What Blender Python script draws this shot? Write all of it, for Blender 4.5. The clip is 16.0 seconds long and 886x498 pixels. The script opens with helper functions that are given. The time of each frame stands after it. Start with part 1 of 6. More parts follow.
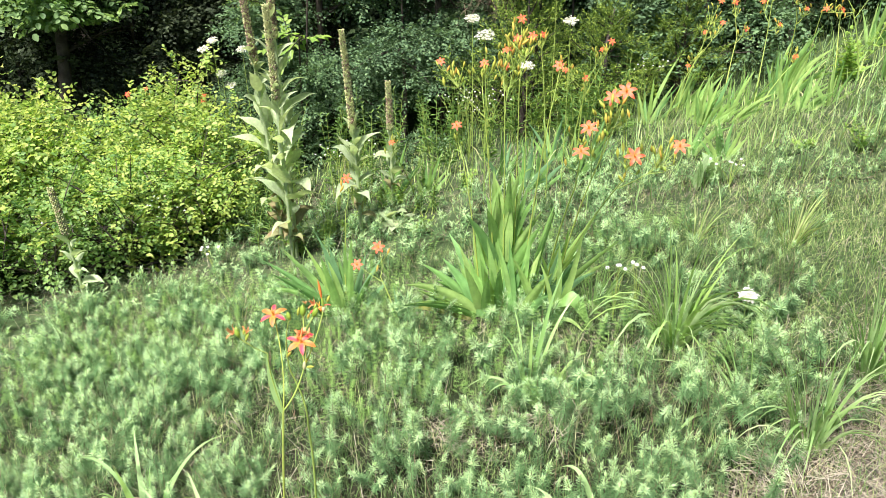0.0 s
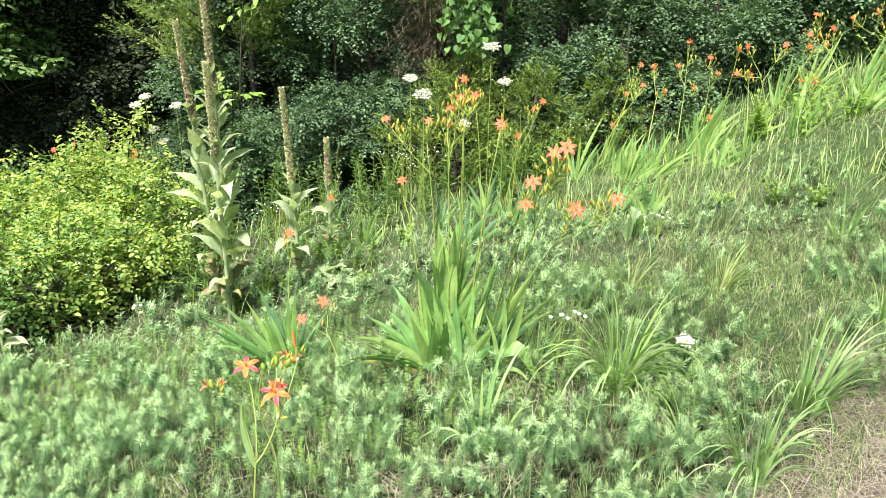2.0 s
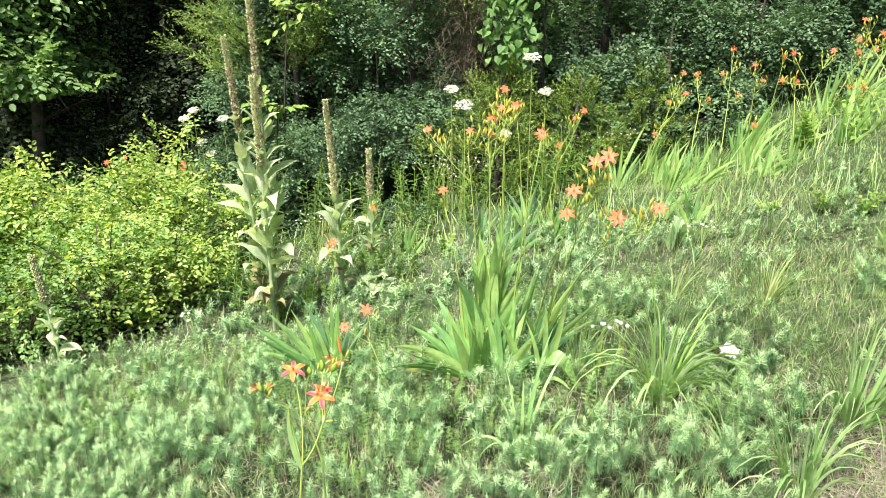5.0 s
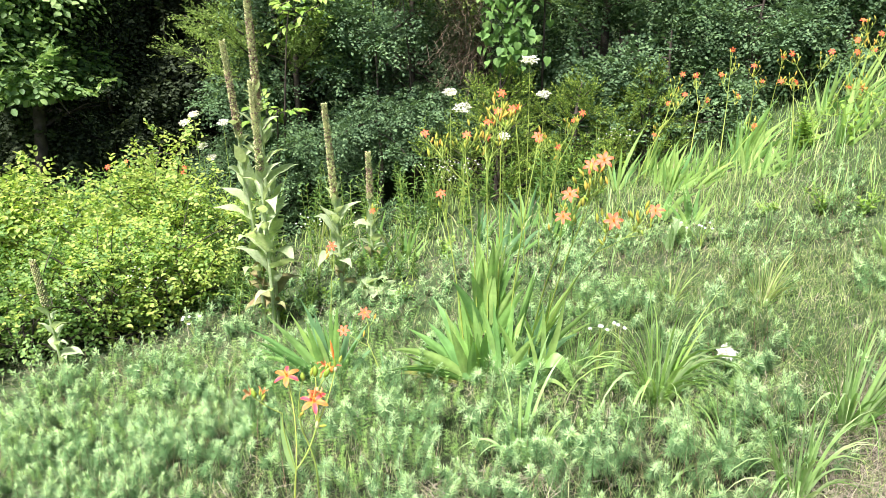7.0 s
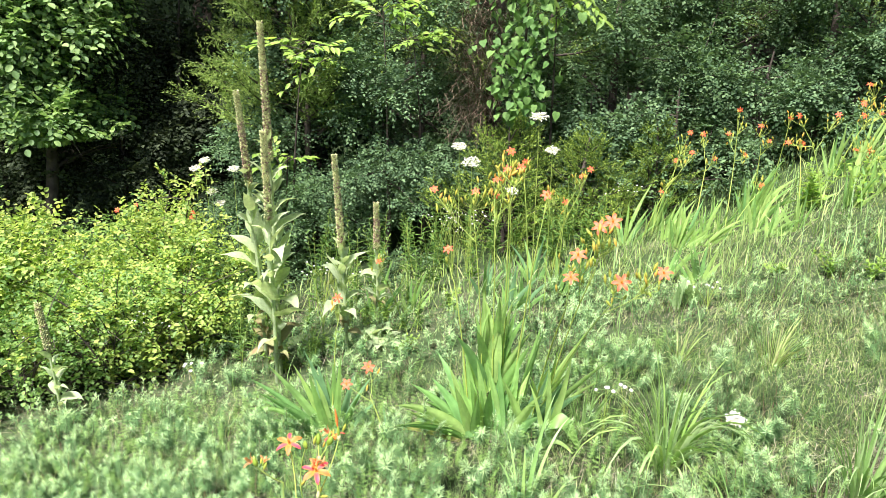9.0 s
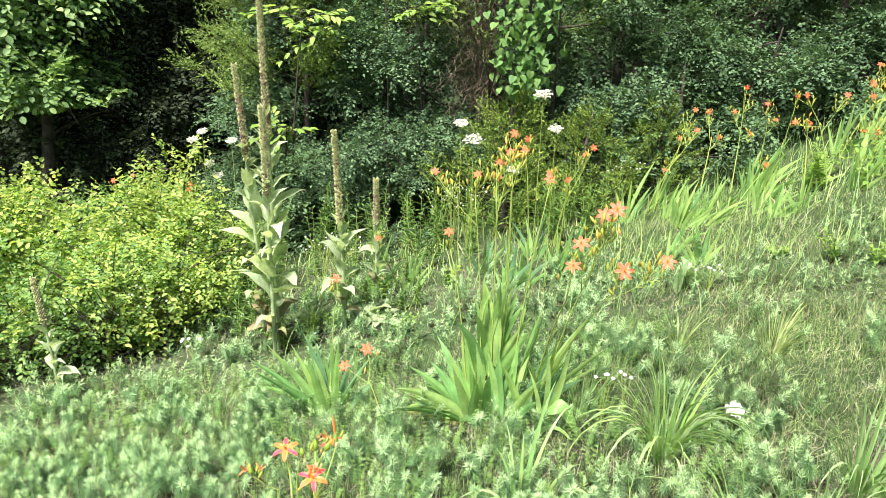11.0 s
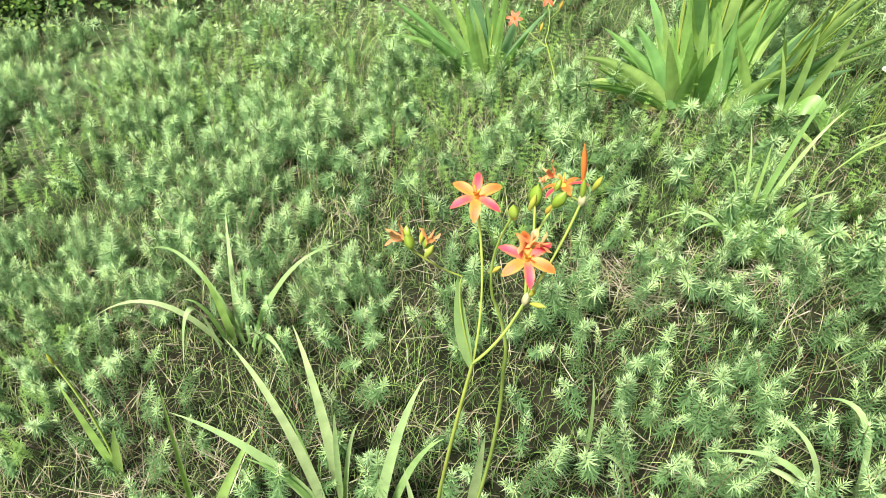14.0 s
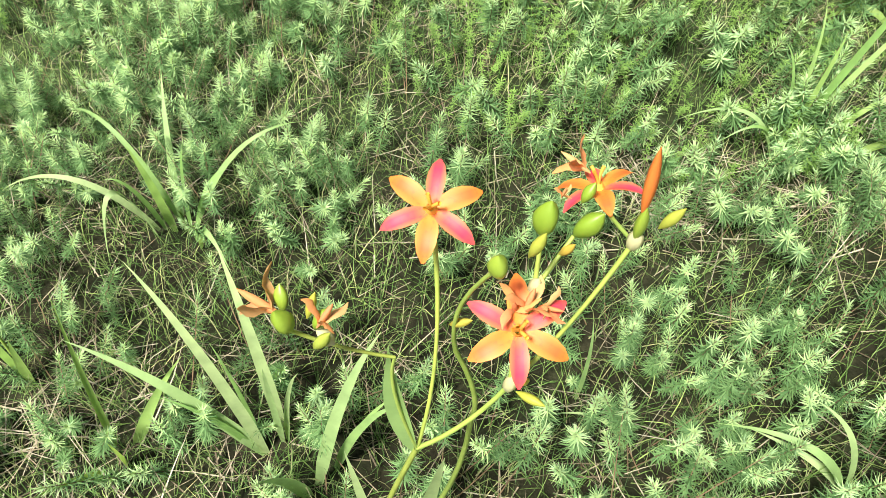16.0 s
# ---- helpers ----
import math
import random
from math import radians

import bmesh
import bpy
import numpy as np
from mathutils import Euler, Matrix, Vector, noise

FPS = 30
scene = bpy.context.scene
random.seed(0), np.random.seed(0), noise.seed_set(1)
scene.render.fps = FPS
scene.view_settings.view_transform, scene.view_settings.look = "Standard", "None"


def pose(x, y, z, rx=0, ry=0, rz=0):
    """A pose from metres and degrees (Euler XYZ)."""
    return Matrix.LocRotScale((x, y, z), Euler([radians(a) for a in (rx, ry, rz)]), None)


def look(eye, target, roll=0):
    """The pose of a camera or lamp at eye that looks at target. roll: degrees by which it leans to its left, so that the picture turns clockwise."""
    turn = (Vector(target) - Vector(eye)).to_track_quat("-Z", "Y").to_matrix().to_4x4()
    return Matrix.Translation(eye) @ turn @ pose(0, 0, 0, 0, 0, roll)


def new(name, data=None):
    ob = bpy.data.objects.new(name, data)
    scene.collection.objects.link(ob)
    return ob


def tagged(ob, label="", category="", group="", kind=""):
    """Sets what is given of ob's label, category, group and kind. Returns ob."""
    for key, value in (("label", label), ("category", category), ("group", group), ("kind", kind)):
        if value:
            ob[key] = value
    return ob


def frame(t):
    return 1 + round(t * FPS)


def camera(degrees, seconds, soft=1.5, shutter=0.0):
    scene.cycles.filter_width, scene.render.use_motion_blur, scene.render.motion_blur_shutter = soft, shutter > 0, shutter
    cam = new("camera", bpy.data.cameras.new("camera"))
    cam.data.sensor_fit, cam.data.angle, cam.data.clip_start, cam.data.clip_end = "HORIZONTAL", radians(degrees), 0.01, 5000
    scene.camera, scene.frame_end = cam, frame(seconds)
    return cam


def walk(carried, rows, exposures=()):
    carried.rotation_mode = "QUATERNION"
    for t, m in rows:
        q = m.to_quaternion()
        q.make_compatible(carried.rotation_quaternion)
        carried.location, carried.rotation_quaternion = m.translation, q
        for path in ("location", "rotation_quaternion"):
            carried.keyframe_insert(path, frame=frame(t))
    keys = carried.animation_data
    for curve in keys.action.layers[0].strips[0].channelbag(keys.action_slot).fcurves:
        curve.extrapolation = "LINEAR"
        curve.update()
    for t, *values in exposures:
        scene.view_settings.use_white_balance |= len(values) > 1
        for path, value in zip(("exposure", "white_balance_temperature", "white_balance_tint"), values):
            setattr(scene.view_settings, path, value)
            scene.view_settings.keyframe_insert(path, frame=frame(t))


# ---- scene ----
cam = camera(61.5, 16.0, 0.4)
PATH = [
    (0, (0.236, 0.301, 1.494), (0.049, 2.111, 0.666), 0.8),
    (0.5, (0.2, 0.267, 1.496), (0.109, 2.098, 0.698), 1.3),
    (1, (0.174, 0.249, 1.503), (0.164, 2.1, 0.748), 1.8),
    (1.5, (0.171, 0.257, 1.494), (0.189, 2.126, 0.782), 2.3),
    (2, (0.163, 0.255, 1.497), (0.168, 2.134, 0.812), 2.3),
    (2.5, (0.157, 0.256, 1.497), (0.125, 2.14, 0.826), 2.2),
    (3, (0.146, 0.253, 1.497), (0.079, 2.137, 0.832), 2.0),
    (3.5, (0.144, 0.245, 1.494), (0.054, 2.131, 0.834), 1.8),
    (4, (0.155, 0.24, 1.493), (0.054, 2.126, 0.836), 1.5),
    (6.5, (0.168, 0.226, 1.512), (0.064, 2.107, 0.842), 0.8),
    (7, (0.181, 0.226, 1.511), (0.068, 2.111, 0.852), 0.8),
    (7.5, (0.182, 0.23, 1.514), (0.067, 2.124, 0.883), 0.9),
    (8, (0.172, 0.25, 1.542), (0.061, 2.159, 0.956), 1.3),
    (8.5, (0.173, 0.243, 1.554), (0.058, 2.161, 1.0), 1.6),
    (9, (0.171, 0.245, 1.546), (0.04, 2.165, 1.002), 2.1),
    (9.2, (0.165, 0.237, 1.541), (0.03, 2.157, 0.997), 2.4),
    (11.3, (0.158, 0.313, 1.596), (0.035, 2.19, 0.918), 3.0),
    (11.5, (0.155, 0.322, 1.586), (0.016, 2.182, 0.865), 3.2),
    (12, (0.13, 0.397, 1.531), (-0.082, 2.186, 0.662), 3.6),
    (12.5, (0.14, 0.535, 1.436), (-0.164, 2.217, 0.398), 3.7),
    (13, (0.134, 0.64, 1.391), (-0.242, 2.191, 0.186), 3.2),
    (13.5, (0.058, 0.759, 1.337), (-0.314, 2.212, 0.013), 3.0),
    (14, (-0.067, 0.882, 1.283), (-0.393, 2.255, -0.135), 3.5),
    (14.5, (-0.092, 0.991, 1.235), (-0.366, 2.278, -0.271), 4.6),
    (15, (-0.094, 1.078, 1.191), (-0.327, 2.28, -0.39), 6.2),
    (15.5, (-0.097, 1.132, 1.161), (-0.308, 2.256, -0.48), 7.8),
    (16, (-0.108, 1.155, 1.143), (-0.306, 2.212, -0.544), 9.4),
]
walk(cam, [(t, look(eye, target, roll)) for t, eye, target, roll in PATH], ((0.0, 1.27, 5850, 29), (3.5, 1.42, 5850, 29), (9.2, 1.46, 5850, 29), (11.5, 1.43, 5880, 28), (12.5, 1.25, 5980, 26), (16.0, 1.12, 6250, 20)))

# ---- light ----
world = bpy.data.worlds.new("sky_world")
world.use_nodes = True
scene.world = world
sky = world.node_tree.nodes.new("ShaderNodeTexSky")
sky.sky_type, sky.sun_disc = "NISHITA", False
sky.sun_elevation, sky.sun_rotation = radians(61), radians(210)
sky.air_density, sky.dust_density = 1.0, 2.5
world.node_tree.links.new(sky.outputs["Color"], world.node_tree.nodes["Background"].inputs["Color"])
world.node_tree.nodes["Background"].inputs["Strength"].default_value = 0.062
sun_data = bpy.data.lights.new("sun", "SUN")
sun_data.energy, sun_data.angle, sun_data.color = 5.0, radians(11), (1.0, 0.94, 0.84)
sun = new("sun", sun_data)
SUN_AT = Vector((-0.24, -0.42, 0.875))
sun.matrix_world = look(SUN_AT * 30, (0, 0, 0))

UP = np.array([0.0, 0.0, 1.0])


# ---- materials ----
def base_material(name):
    m = bpy.data.materials.new(name)
    m.use_nodes = True
    return m, m.node_tree.nodes, m.node_tree.links, m.node_tree.nodes["Principled BSDF"]


def ramp(nodes, links, fac, stops):
    r = nodes.new("ShaderNodeValToRGB")
    el = r.color_ramp.elements
    while len(el) < len(stops):
        el.new(0.5)
    for e, (p, c) in zip(el, stops):
        e.position, e.color = p, (*c, 1)
    links.new(fac, r.inputs["Fac"])
    return r.outputs["Color"]


def noise_tex(nodes, links, scale, detail=4, coord="Object", rough=0.55):
    tc = nodes.new("ShaderNodeTexCoord")
    n = nodes.new("ShaderNodeTexNoise")
    n.inputs["Scale"].default_value, n.inputs["Detail"].default_value = scale, detail
    n.inputs["Roughness"].default_value = rough
    links.new(tc.outputs[coord], n.inputs["Vector"])
    return n.outputs["Fac"]


def mix(nodes, links, fac, a, b, blend="MIX"):
    n = nodes.new("ShaderNodeMix")
    n.data_type, n.blend_type = "RGBA", blend
    for sock, val in ((n.inputs[0], fac), (n.inputs[6], a), (n.inputs[7], b)):
        if hasattr(val, "links"):
            links.new(val, sock)
        else:
            sock.default_value = val if isinstance(val, (int, float)) else (*val, 1)
    return n.outputs[2]


def leaf_material(name, stops, through_light=0.3, rough=0.5, grain=60.0, spots=None, coat=0.25, big=3.0):
    """Thin plant tissue: colour by leaf, mottled at two scales, some light coming through."""
    m, nodes, links, p = base_material(name)
    geo, info = nodes.new("ShaderNodeNewGeometry"), nodes.new("ShaderNodeObjectInfo")
    add = nodes.new("ShaderNodeMath")
    add.operation = "ADD"
    links.new(geo.outputs["Random Per Island"], add.inputs[0])
    links.new(info.outputs["Random"], add.inputs[1])
    fr = nodes.new("ShaderNodeMath")
    fr.operation = "FRACT"
    links.new(add.outputs[0], fr.inputs[0])
    n = len(stops)
    col = ramp(nodes, links, fr.outputs[0], [(i / max(1, n - 1), c) for i, c in enumerate(stops)])
    wide = ramp(nodes, links, noise_tex(nodes, links, big, 3), [(0.3, (0.72, 0.74, 0.70)), (0.7, (1.2, 1.18, 1.1))])
    fine = ramp(nodes, links, noise_tex(nodes, links, grain, 4), [(0.3, (0.82, 0.84, 0.80)), (0.7, (1.12, 1.1, 1.08))])
    col = mix(nodes, links, 1.0, col, wide, "MULTIPLY")
    col = mix(nodes, links, 1.0, col, fine, "MULTIPLY")
    if spots:
        blot = ramp(nodes, links, noise_tex(nodes, links, spots[1], 2), [(spots[2], (0, 0, 0)), (spots[2] + 0.06, (1, 1, 1))])
        col = mix(nodes, links, blot, col, spots[0])
    links.new(col, p.inputs["Base Color"])
    p.inputs["Roughness"].default_value = rough
    p.inputs["Specular IOR Level"].default_value = coat
    bump = nodes.new("ShaderNodeBump")
    bump.inputs["Strength"].default_value, bump.inputs["Distance"].default_value = 0.25, 0.002
    links.new(noise_tex(nodes, links, grain * 1.5, 3), bump.inputs["Height"])
    links.new(bump.outputs[0], p.inputs["Normal"])
    t = nodes.new("ShaderNodeBsdfTranslucent")
    bright = mix(nodes, links, 1.0, col, (1.25, 1.25, 0.8), "MULTIPLY")
    links.new(bright, t.inputs["Color"])
    sh = nodes.new("ShaderNodeMixShader")
    sh.inputs[0].default_value = through_light
    links.new(p.outputs[0], sh.inputs[1])
    links.new(t.outputs[0], sh.inputs[2])
    links.new(sh.outputs[0], nodes["Material Output"].inputs["Surface"])
    return m


def petal_material(name, tip, heart, vein, rim):
    """Petal: pale yellow throat, coloured limb, darker freckles."""
    m, nodes, links, p = base_material(name)
    tc, sep = nodes.new("ShaderNodeTexCoord"), nodes.new("ShaderNodeSeparateXYZ")
    links.new(tc.outputs["Object"], sep.inputs[0])
    mr = nodes.new("ShaderNodeMapRange")
    mr.inputs["From Min"].default_value, mr.inputs["From Max"].default_value = 0.0, 0.024
    links.new(sep.outputs["Y"], mr.inputs["Value"])
    col = ramp(nodes, links, mr.outputs[0], [(0.0, heart), (0.35, tip), (0.8, vein), (1.0, tip)])
    fr = ramp(nodes, links, noise_tex(nodes, links, 420, 2), [(0.52, (0, 0, 0)), (0.66, (0.5, 0.5, 0.5))])
    col = mix(nodes, links, fr, col, vein)
    across = nodes.new("ShaderNodeMath")
    across.operation = "ABSOLUTE"
    links.new(sep.outputs["X"], across.inputs[0])
    edge = nodes.new("ShaderNodeMapRange")
    edge.inputs["From Min"].default_value, edge.inputs["From Max"].default_value = 0.0016, 0.0046
    links.new(across.outputs[0], edge.inputs["Value"])
    col = mix(nodes, links, edge.outputs[0], col, rim)
    links.new(col, p.inputs["Base Color"])
    p.inputs["Roughness"].default_value = 0.55
    t = nodes.new("ShaderNodeBsdfTranslucent")
    links.new(col, t.inputs["Color"])
    sh = nodes.new("ShaderNodeMixShader")
    sh.inputs[0].default_value = 0.35
    links.new(p.outputs[0], sh.inputs[1])
    links.new(t.outputs[0], sh.inputs[2])
    links.new(sh.outputs[0], nodes["Material Output"].inputs["Surface"])
    return m


def solid_material(name, stops, rough=0.8, scale=20.0, bump_size=0.004, island=False):
    """Opaque bark, stone or straw with mottling at two scales."""
    m, nodes, links, p = base_material(name)
    fac = nodes.new("ShaderNodeNewGeometry").outputs["Random Per Island"] if island else noise_tex(nodes, links, scale, 6)
    n = len(stops)
    lo, hi = (0.0, 1.0) if island else (0.3, 0.7)
    col = ramp(nodes, links, fac, [(lo + (hi - lo) * i / max(1, n - 1), c) for i, c in enumerate(stops)])
    wide = ramp(nodes, links, noise_tex(nodes, links, scale * 0.17, 3), [(0.3, (0.7, 0.7, 0.7)), (0.7, (1.2, 1.2, 1.2))])
    col = mix(nodes, links, 1.0, col, wide, "MULTIPLY")
    links.new(col, p.inputs["Base Color"])
    p.inputs["Roughness"].default_value = rough
    p.inputs["Specular IOR Level"].default_value = 0.2
    bump = nodes.new("ShaderNodeBump")
    bump.inputs["Strength"].default_value, bump.inputs["Distance"].default_value = 0.6, bump_size
    links.new(noise_tex(nodes, links, scale * 3, 5), bump.inputs["Height"])
    links.new(bump.outputs[0], p.inputs["Normal"])
    return m


def ground_material():
    """Dark leafy soil with straw, giving way to pale dusty gravel by the track."""
    m, nodes, links, p = base_material("soil_and_gravel")
    tc, sep = nodes.new("ShaderNodeTexCoord"), nodes.new("ShaderNodeSeparateXYZ")
    links.new(tc.outputs["Object"], sep.inputs[0])
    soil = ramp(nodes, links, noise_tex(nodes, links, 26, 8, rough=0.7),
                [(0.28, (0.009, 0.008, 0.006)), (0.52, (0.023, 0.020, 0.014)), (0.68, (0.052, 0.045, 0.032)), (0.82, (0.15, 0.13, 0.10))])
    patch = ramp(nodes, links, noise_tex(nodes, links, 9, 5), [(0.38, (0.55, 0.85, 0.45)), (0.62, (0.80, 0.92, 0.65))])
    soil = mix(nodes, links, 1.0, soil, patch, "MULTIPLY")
    grit = ramp(nodes, links, noise_tex(nodes, links, 60, 8, rough=0.75),
                [(0.3, (0.08, 0.073, 0.05)), (0.5, (0.19, 0.175, 0.125)), (0.7, (0.31, 0.295, 0.23))])
    # track edge: a straight line across the bank, broken up by noise
    e1, e2, e3 = (nodes.new("ShaderNodeMath") for _ in range(3))
    for e, op in ((e1, "MULTIPLY"), (e2, "MULTIPLY_ADD"), (e3, "MULTIPLY_ADD")):
        e.operation = op
    links.new(sep.outputs["X"], e1.inputs[0])
    e1.inputs[1].default_value = 0.9
    links.new(sep.outputs["Y"], e2.inputs[0])
    e2.inputs[1].default_value = -0.8
    links.new(e1.outputs[0], e2.inputs[2])
    links.new(noise_tex(nodes, links, 5, 5), e3.inputs[0])
    e3.inputs[1].default_value = 0.7
    links.new(e2.outputs[0], e3.inputs[2])
    mr = nodes.new("ShaderNodeMapRange")
    mr.inputs["From Min"].default_value, mr.inputs["From Max"].default_value = -0.22, 0.16
    links.new(e3.outputs[0], mr.inputs["Value"])
    # the track is a band about two and a half metres wide
    m2 = nodes.new("ShaderNodeMapRange")
    m2.inputs["From Min"].default_value, m2.inputs["From Max"].default_value = 3.1, 2.7
    links.new(e3.outputs[0], m2.inputs["Value"])
    band = nodes.new("ShaderNodeMath")
    band.operation = "MULTIPLY"
    links.new(mr.outputs[0], band.inputs[0])
    links.new(m2.outputs[0], band.inputs[1])
    far = nodes.new("ShaderNodeVectorMath")
    far.operation = "LENGTH"
    links.new(tc.outputs["Object"], far.inputs[0])
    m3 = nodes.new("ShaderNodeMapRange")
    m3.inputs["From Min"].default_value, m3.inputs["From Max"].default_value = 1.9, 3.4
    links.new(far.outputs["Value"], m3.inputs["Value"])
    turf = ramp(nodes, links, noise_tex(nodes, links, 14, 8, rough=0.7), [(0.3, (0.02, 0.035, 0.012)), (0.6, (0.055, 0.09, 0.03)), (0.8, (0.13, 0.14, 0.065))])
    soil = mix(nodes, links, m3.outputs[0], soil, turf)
    col = mix(nodes, links, band.outputs[0], soil, grit)
    links.new(col, p.inputs["Base Color"])
    p.inputs["Roughness"].default_value = 0.95
    p.inputs["Specular IOR Level"].default_value = 0.1
    bump = nodes.new("ShaderNodeBump")
    bump.inputs["Strength"].default_value, bump.inputs["Distance"].default_value = 0.8, 0.012
    links.new(noise_tex(nodes, links, 55, 8), bump.inputs["Height"])
    links.new(bump.outputs[0], p.inputs["Normal"])
    return m


GROUND = ground_material()
# older needles, also darkened for the shade low in the carpet
SPURGE_LOW_SHADED = leaf_material("spurge_low_shaded_needles", [(0.060, 0.130, 0.042), (0.12, 0.24, 0.085), (0.20, 0.36, 0.14), (0.09, 0.20, 0.08)], 0.2, 0.7, 40, big=14.0, coat=0.1)
SPURGE_TIP = leaf_material("spurge_young_needles", [(0.40, 0.61, 0.28), (0.50, 0.69, 0.32), (0.36, 0.58, 0.32)], 0.3, 0.7, 40, big=14.0, coat=0.1)
BEDSTRAW = leaf_material("bedstraw_leaves", [(0.17, 0.33, 0.07), (0.24, 0.41, 0.10)], 0.3, 0.5, 40)
STEM_BROWN = solid_material("dry_stem", [(0.14, 0.09, 0.05), (0.26, 0.19, 0.10)], 0.8, 40)
SWORD = leaf_material("sword_leaf", [(0.14, 0.30, 0.07), (0.25, 0.46, 0.11), (0.17, 0.37, 0.11), (0.33, 0.53, 0.14)], 0.3, 0.42, 26, coat=0.4, big=9.0)
SWORD_BLUE = leaf_material("blue_sword_leaf", [(0.14, 0.29, 0.12), (0.19, 0.37, 0.16)], 0.25, 0.45, 26, coat=0.4)
SWORD_OLD = leaf_material("yellowed_leaf", [(0.44, 0.46, 0.12), (0.38, 0.40, 0.14)], 0.3, 0.5, 30, spots=((0.34, 0.22, 0.09), 40, 0.62))
SWORD_LIGHT = leaf_material("light_sword_leaf", [(0.26, 0.45, 0.10), (0.38, 0.57, 0.16), (0.30, 0.50, 0.14)], 0.35, 0.45, 26, coat=0.35, big=9.0)
BLADE = leaf_material("grass_blade", [(0.20, 0.38, 0.10), (0.28, 0.48, 0.15), (0.35, 0.54, 0.18)], 0.35, 0.42, 40, coat=0.4)
FINE_GRASS = leaf_material("fine_grass", [(0.14, 0.25, 0.06), (0.27, 0.42, 0.115), (0.38, 0.54, 0.16), (0.48, 0.60, 0.21), (0.58, 0.56, 0.31)], 0.3, 0.6, 40)
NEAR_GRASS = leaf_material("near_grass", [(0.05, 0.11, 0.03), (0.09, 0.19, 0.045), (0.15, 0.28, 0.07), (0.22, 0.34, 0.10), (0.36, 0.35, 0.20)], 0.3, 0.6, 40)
PALE_BLADE = leaf_material("pale_grass_blade", [(0.28, 0.46, 0.16), (0.36, 0.54, 0.22), (0.44, 0.58, 0.27)], 0.35, 0.5, 40, coat=0.18)
STRAW = solid_material("straw", [(0.065, 0.055, 0.03), (0.16, 0.135, 0.08), (0.32, 0.29, 0.18), (0.42, 0.40, 0.27), (0.11, 0.09, 0.05)], 0.85, 30, 0.001, island=True)
MULLEIN = leaf_material("velvet_leaf", [(0.39, 0.50, 0.26), (0.48, 0.59, 0.33), (0.43, 0.55, 0.32)], 0.42, 0.9, 70, coat=0.05, big=9.0)
ROSETTE = leaf_material("young_velvet_leaf", [(0.30, 0.46, 0.20), (0.38, 0.54, 0.26)], 0.4, 0.85, 70, coat=0.05, big=9.0)
MULLEIN_OLD = leaf_material("withered_velvet_leaf", [(0.27, 0.29, 0.13), (0.22, 0.20, 0.09)], 0.2, 0.9, 60, coat=0.05, spots=((0.24, 0.19, 0.09), 25, 0.58))
CAPSULE_GREEN = leaf_material("green_capsules", [(0.44, 0.48, 0.21), (0.54, 0.56, 0.27), (0.38, 0.45, 0.21)], 0.1, 0.9, 90, coat=0.05)
CAPSULE_BROWN = solid_material("brown_capsules", [(0.26, 0.19, 0.11), (0.38, 0.30, 0.19), (0.17, 0.12, 0.07)], 0.9, 60, 0.002, island=True)
STALK = leaf_material("flower_stalk", [(0.30, 0.44, 0.09), (0.38, 0.48, 0.09)], 0.1, 0.5, 50)
PETAL = petal_material("orange_petal", (0.88, 0.25, 0.03), (0.90, 0.40, 0.05), (0.85, 0.17, 0.035), (0.90, 0.32, 0.05))
PETAL_CORAL = petal_material("coral_petal", (0.88, 0.17, 0.05), (0.90, 0.27, 0.06), (0.84, 0.12, 0.05), (0.90, 0.24, 0.06))
PETAL_PINK = petal_material("rosy_petal", (0.83, 0.10, 0.08), (0.88, 0.32, 0.05), (0.79, 0.055, 0.10), (0.89, 0.25, 0.07))
STYLE = leaf_material("flower_throat", [(0.88, 0.62, 0.10), (0.84, 0.52, 0.10)], 0.3, 0.5, 80)
POD = leaf_material("seed_pod", [(0.22, 0.36, 0.03), (0.30, 0.43, 0.05)], 0.15, 0.4, 60, coat=0.5)
BUD = leaf_material("flower_bud", [(0.48, 0.48, 0.06), (0.36, 0.46, 0.07), (0.62, 0.38, 0.06)], 0.2, 0.5, 60)
BUD_ORANGE = leaf_material("orange_bud", [(0.88, 0.30, 0.05), (0.86, 0.22, 0.07)], 0.25, 0.5, 80)
SHEATH = leaf_material("papery_sheath", [(0.62, 0.62, 0.36), (0.56, 0.58, 0.30)], 0.3, 0.6, 60)
WITHERED = leaf_material("withered_petal", [(0.82, 0.40, 0.13), (0.78, 0.30, 0.13), (0.72, 0.48, 0.20)], 0.3, 0.7, 60)
WHITE = leaf_material("white_florets", [(0.78, 0.80, 0.74), (0.72, 0.74, 0.70)], 0.3, 0.7, 60)
# a greener leaf, further darkened to stand for the shrubs' shaded front
SHRUB_GREEN_SHADED = leaf_material("shaded_green_shrub_leaf", [(0.10, 0.22, 0.06), (0.19, 0.35, 0.085), (0.31, 0.47, 0.12), (0.23, 0.40, 0.13)], 0.45, 0.5, 30, big=1.6)
SHRUB_LEAF = leaf_material("shrub_leaf", [(0.14, 0.28, 0.07), (0.30, 0.46, 0.10), (0.50, 0.63, 0.14), (0.40, 0.58, 0.15), (0.60, 0.66, 0.17)], 0.5, 0.5, 30, big=1.6)
SHRUB_DARK = leaf_material("dark_shrub_leaf", [(0.06, 0.12, 0.055), (0.11, 0.20, 0.09), (0.19, 0.31, 0.135)], 0.22, 0.6, 30, big=0.8, coat=0.12)
WOOD_LEAF = leaf_material("woodland_leaf", [(0.055, 0.11, 0.048), (0.105, 0.195, 0.083), (0.185, 0.30, 0.125)], 0.3, 0.6, 30, big=0.7, coat=0.12)
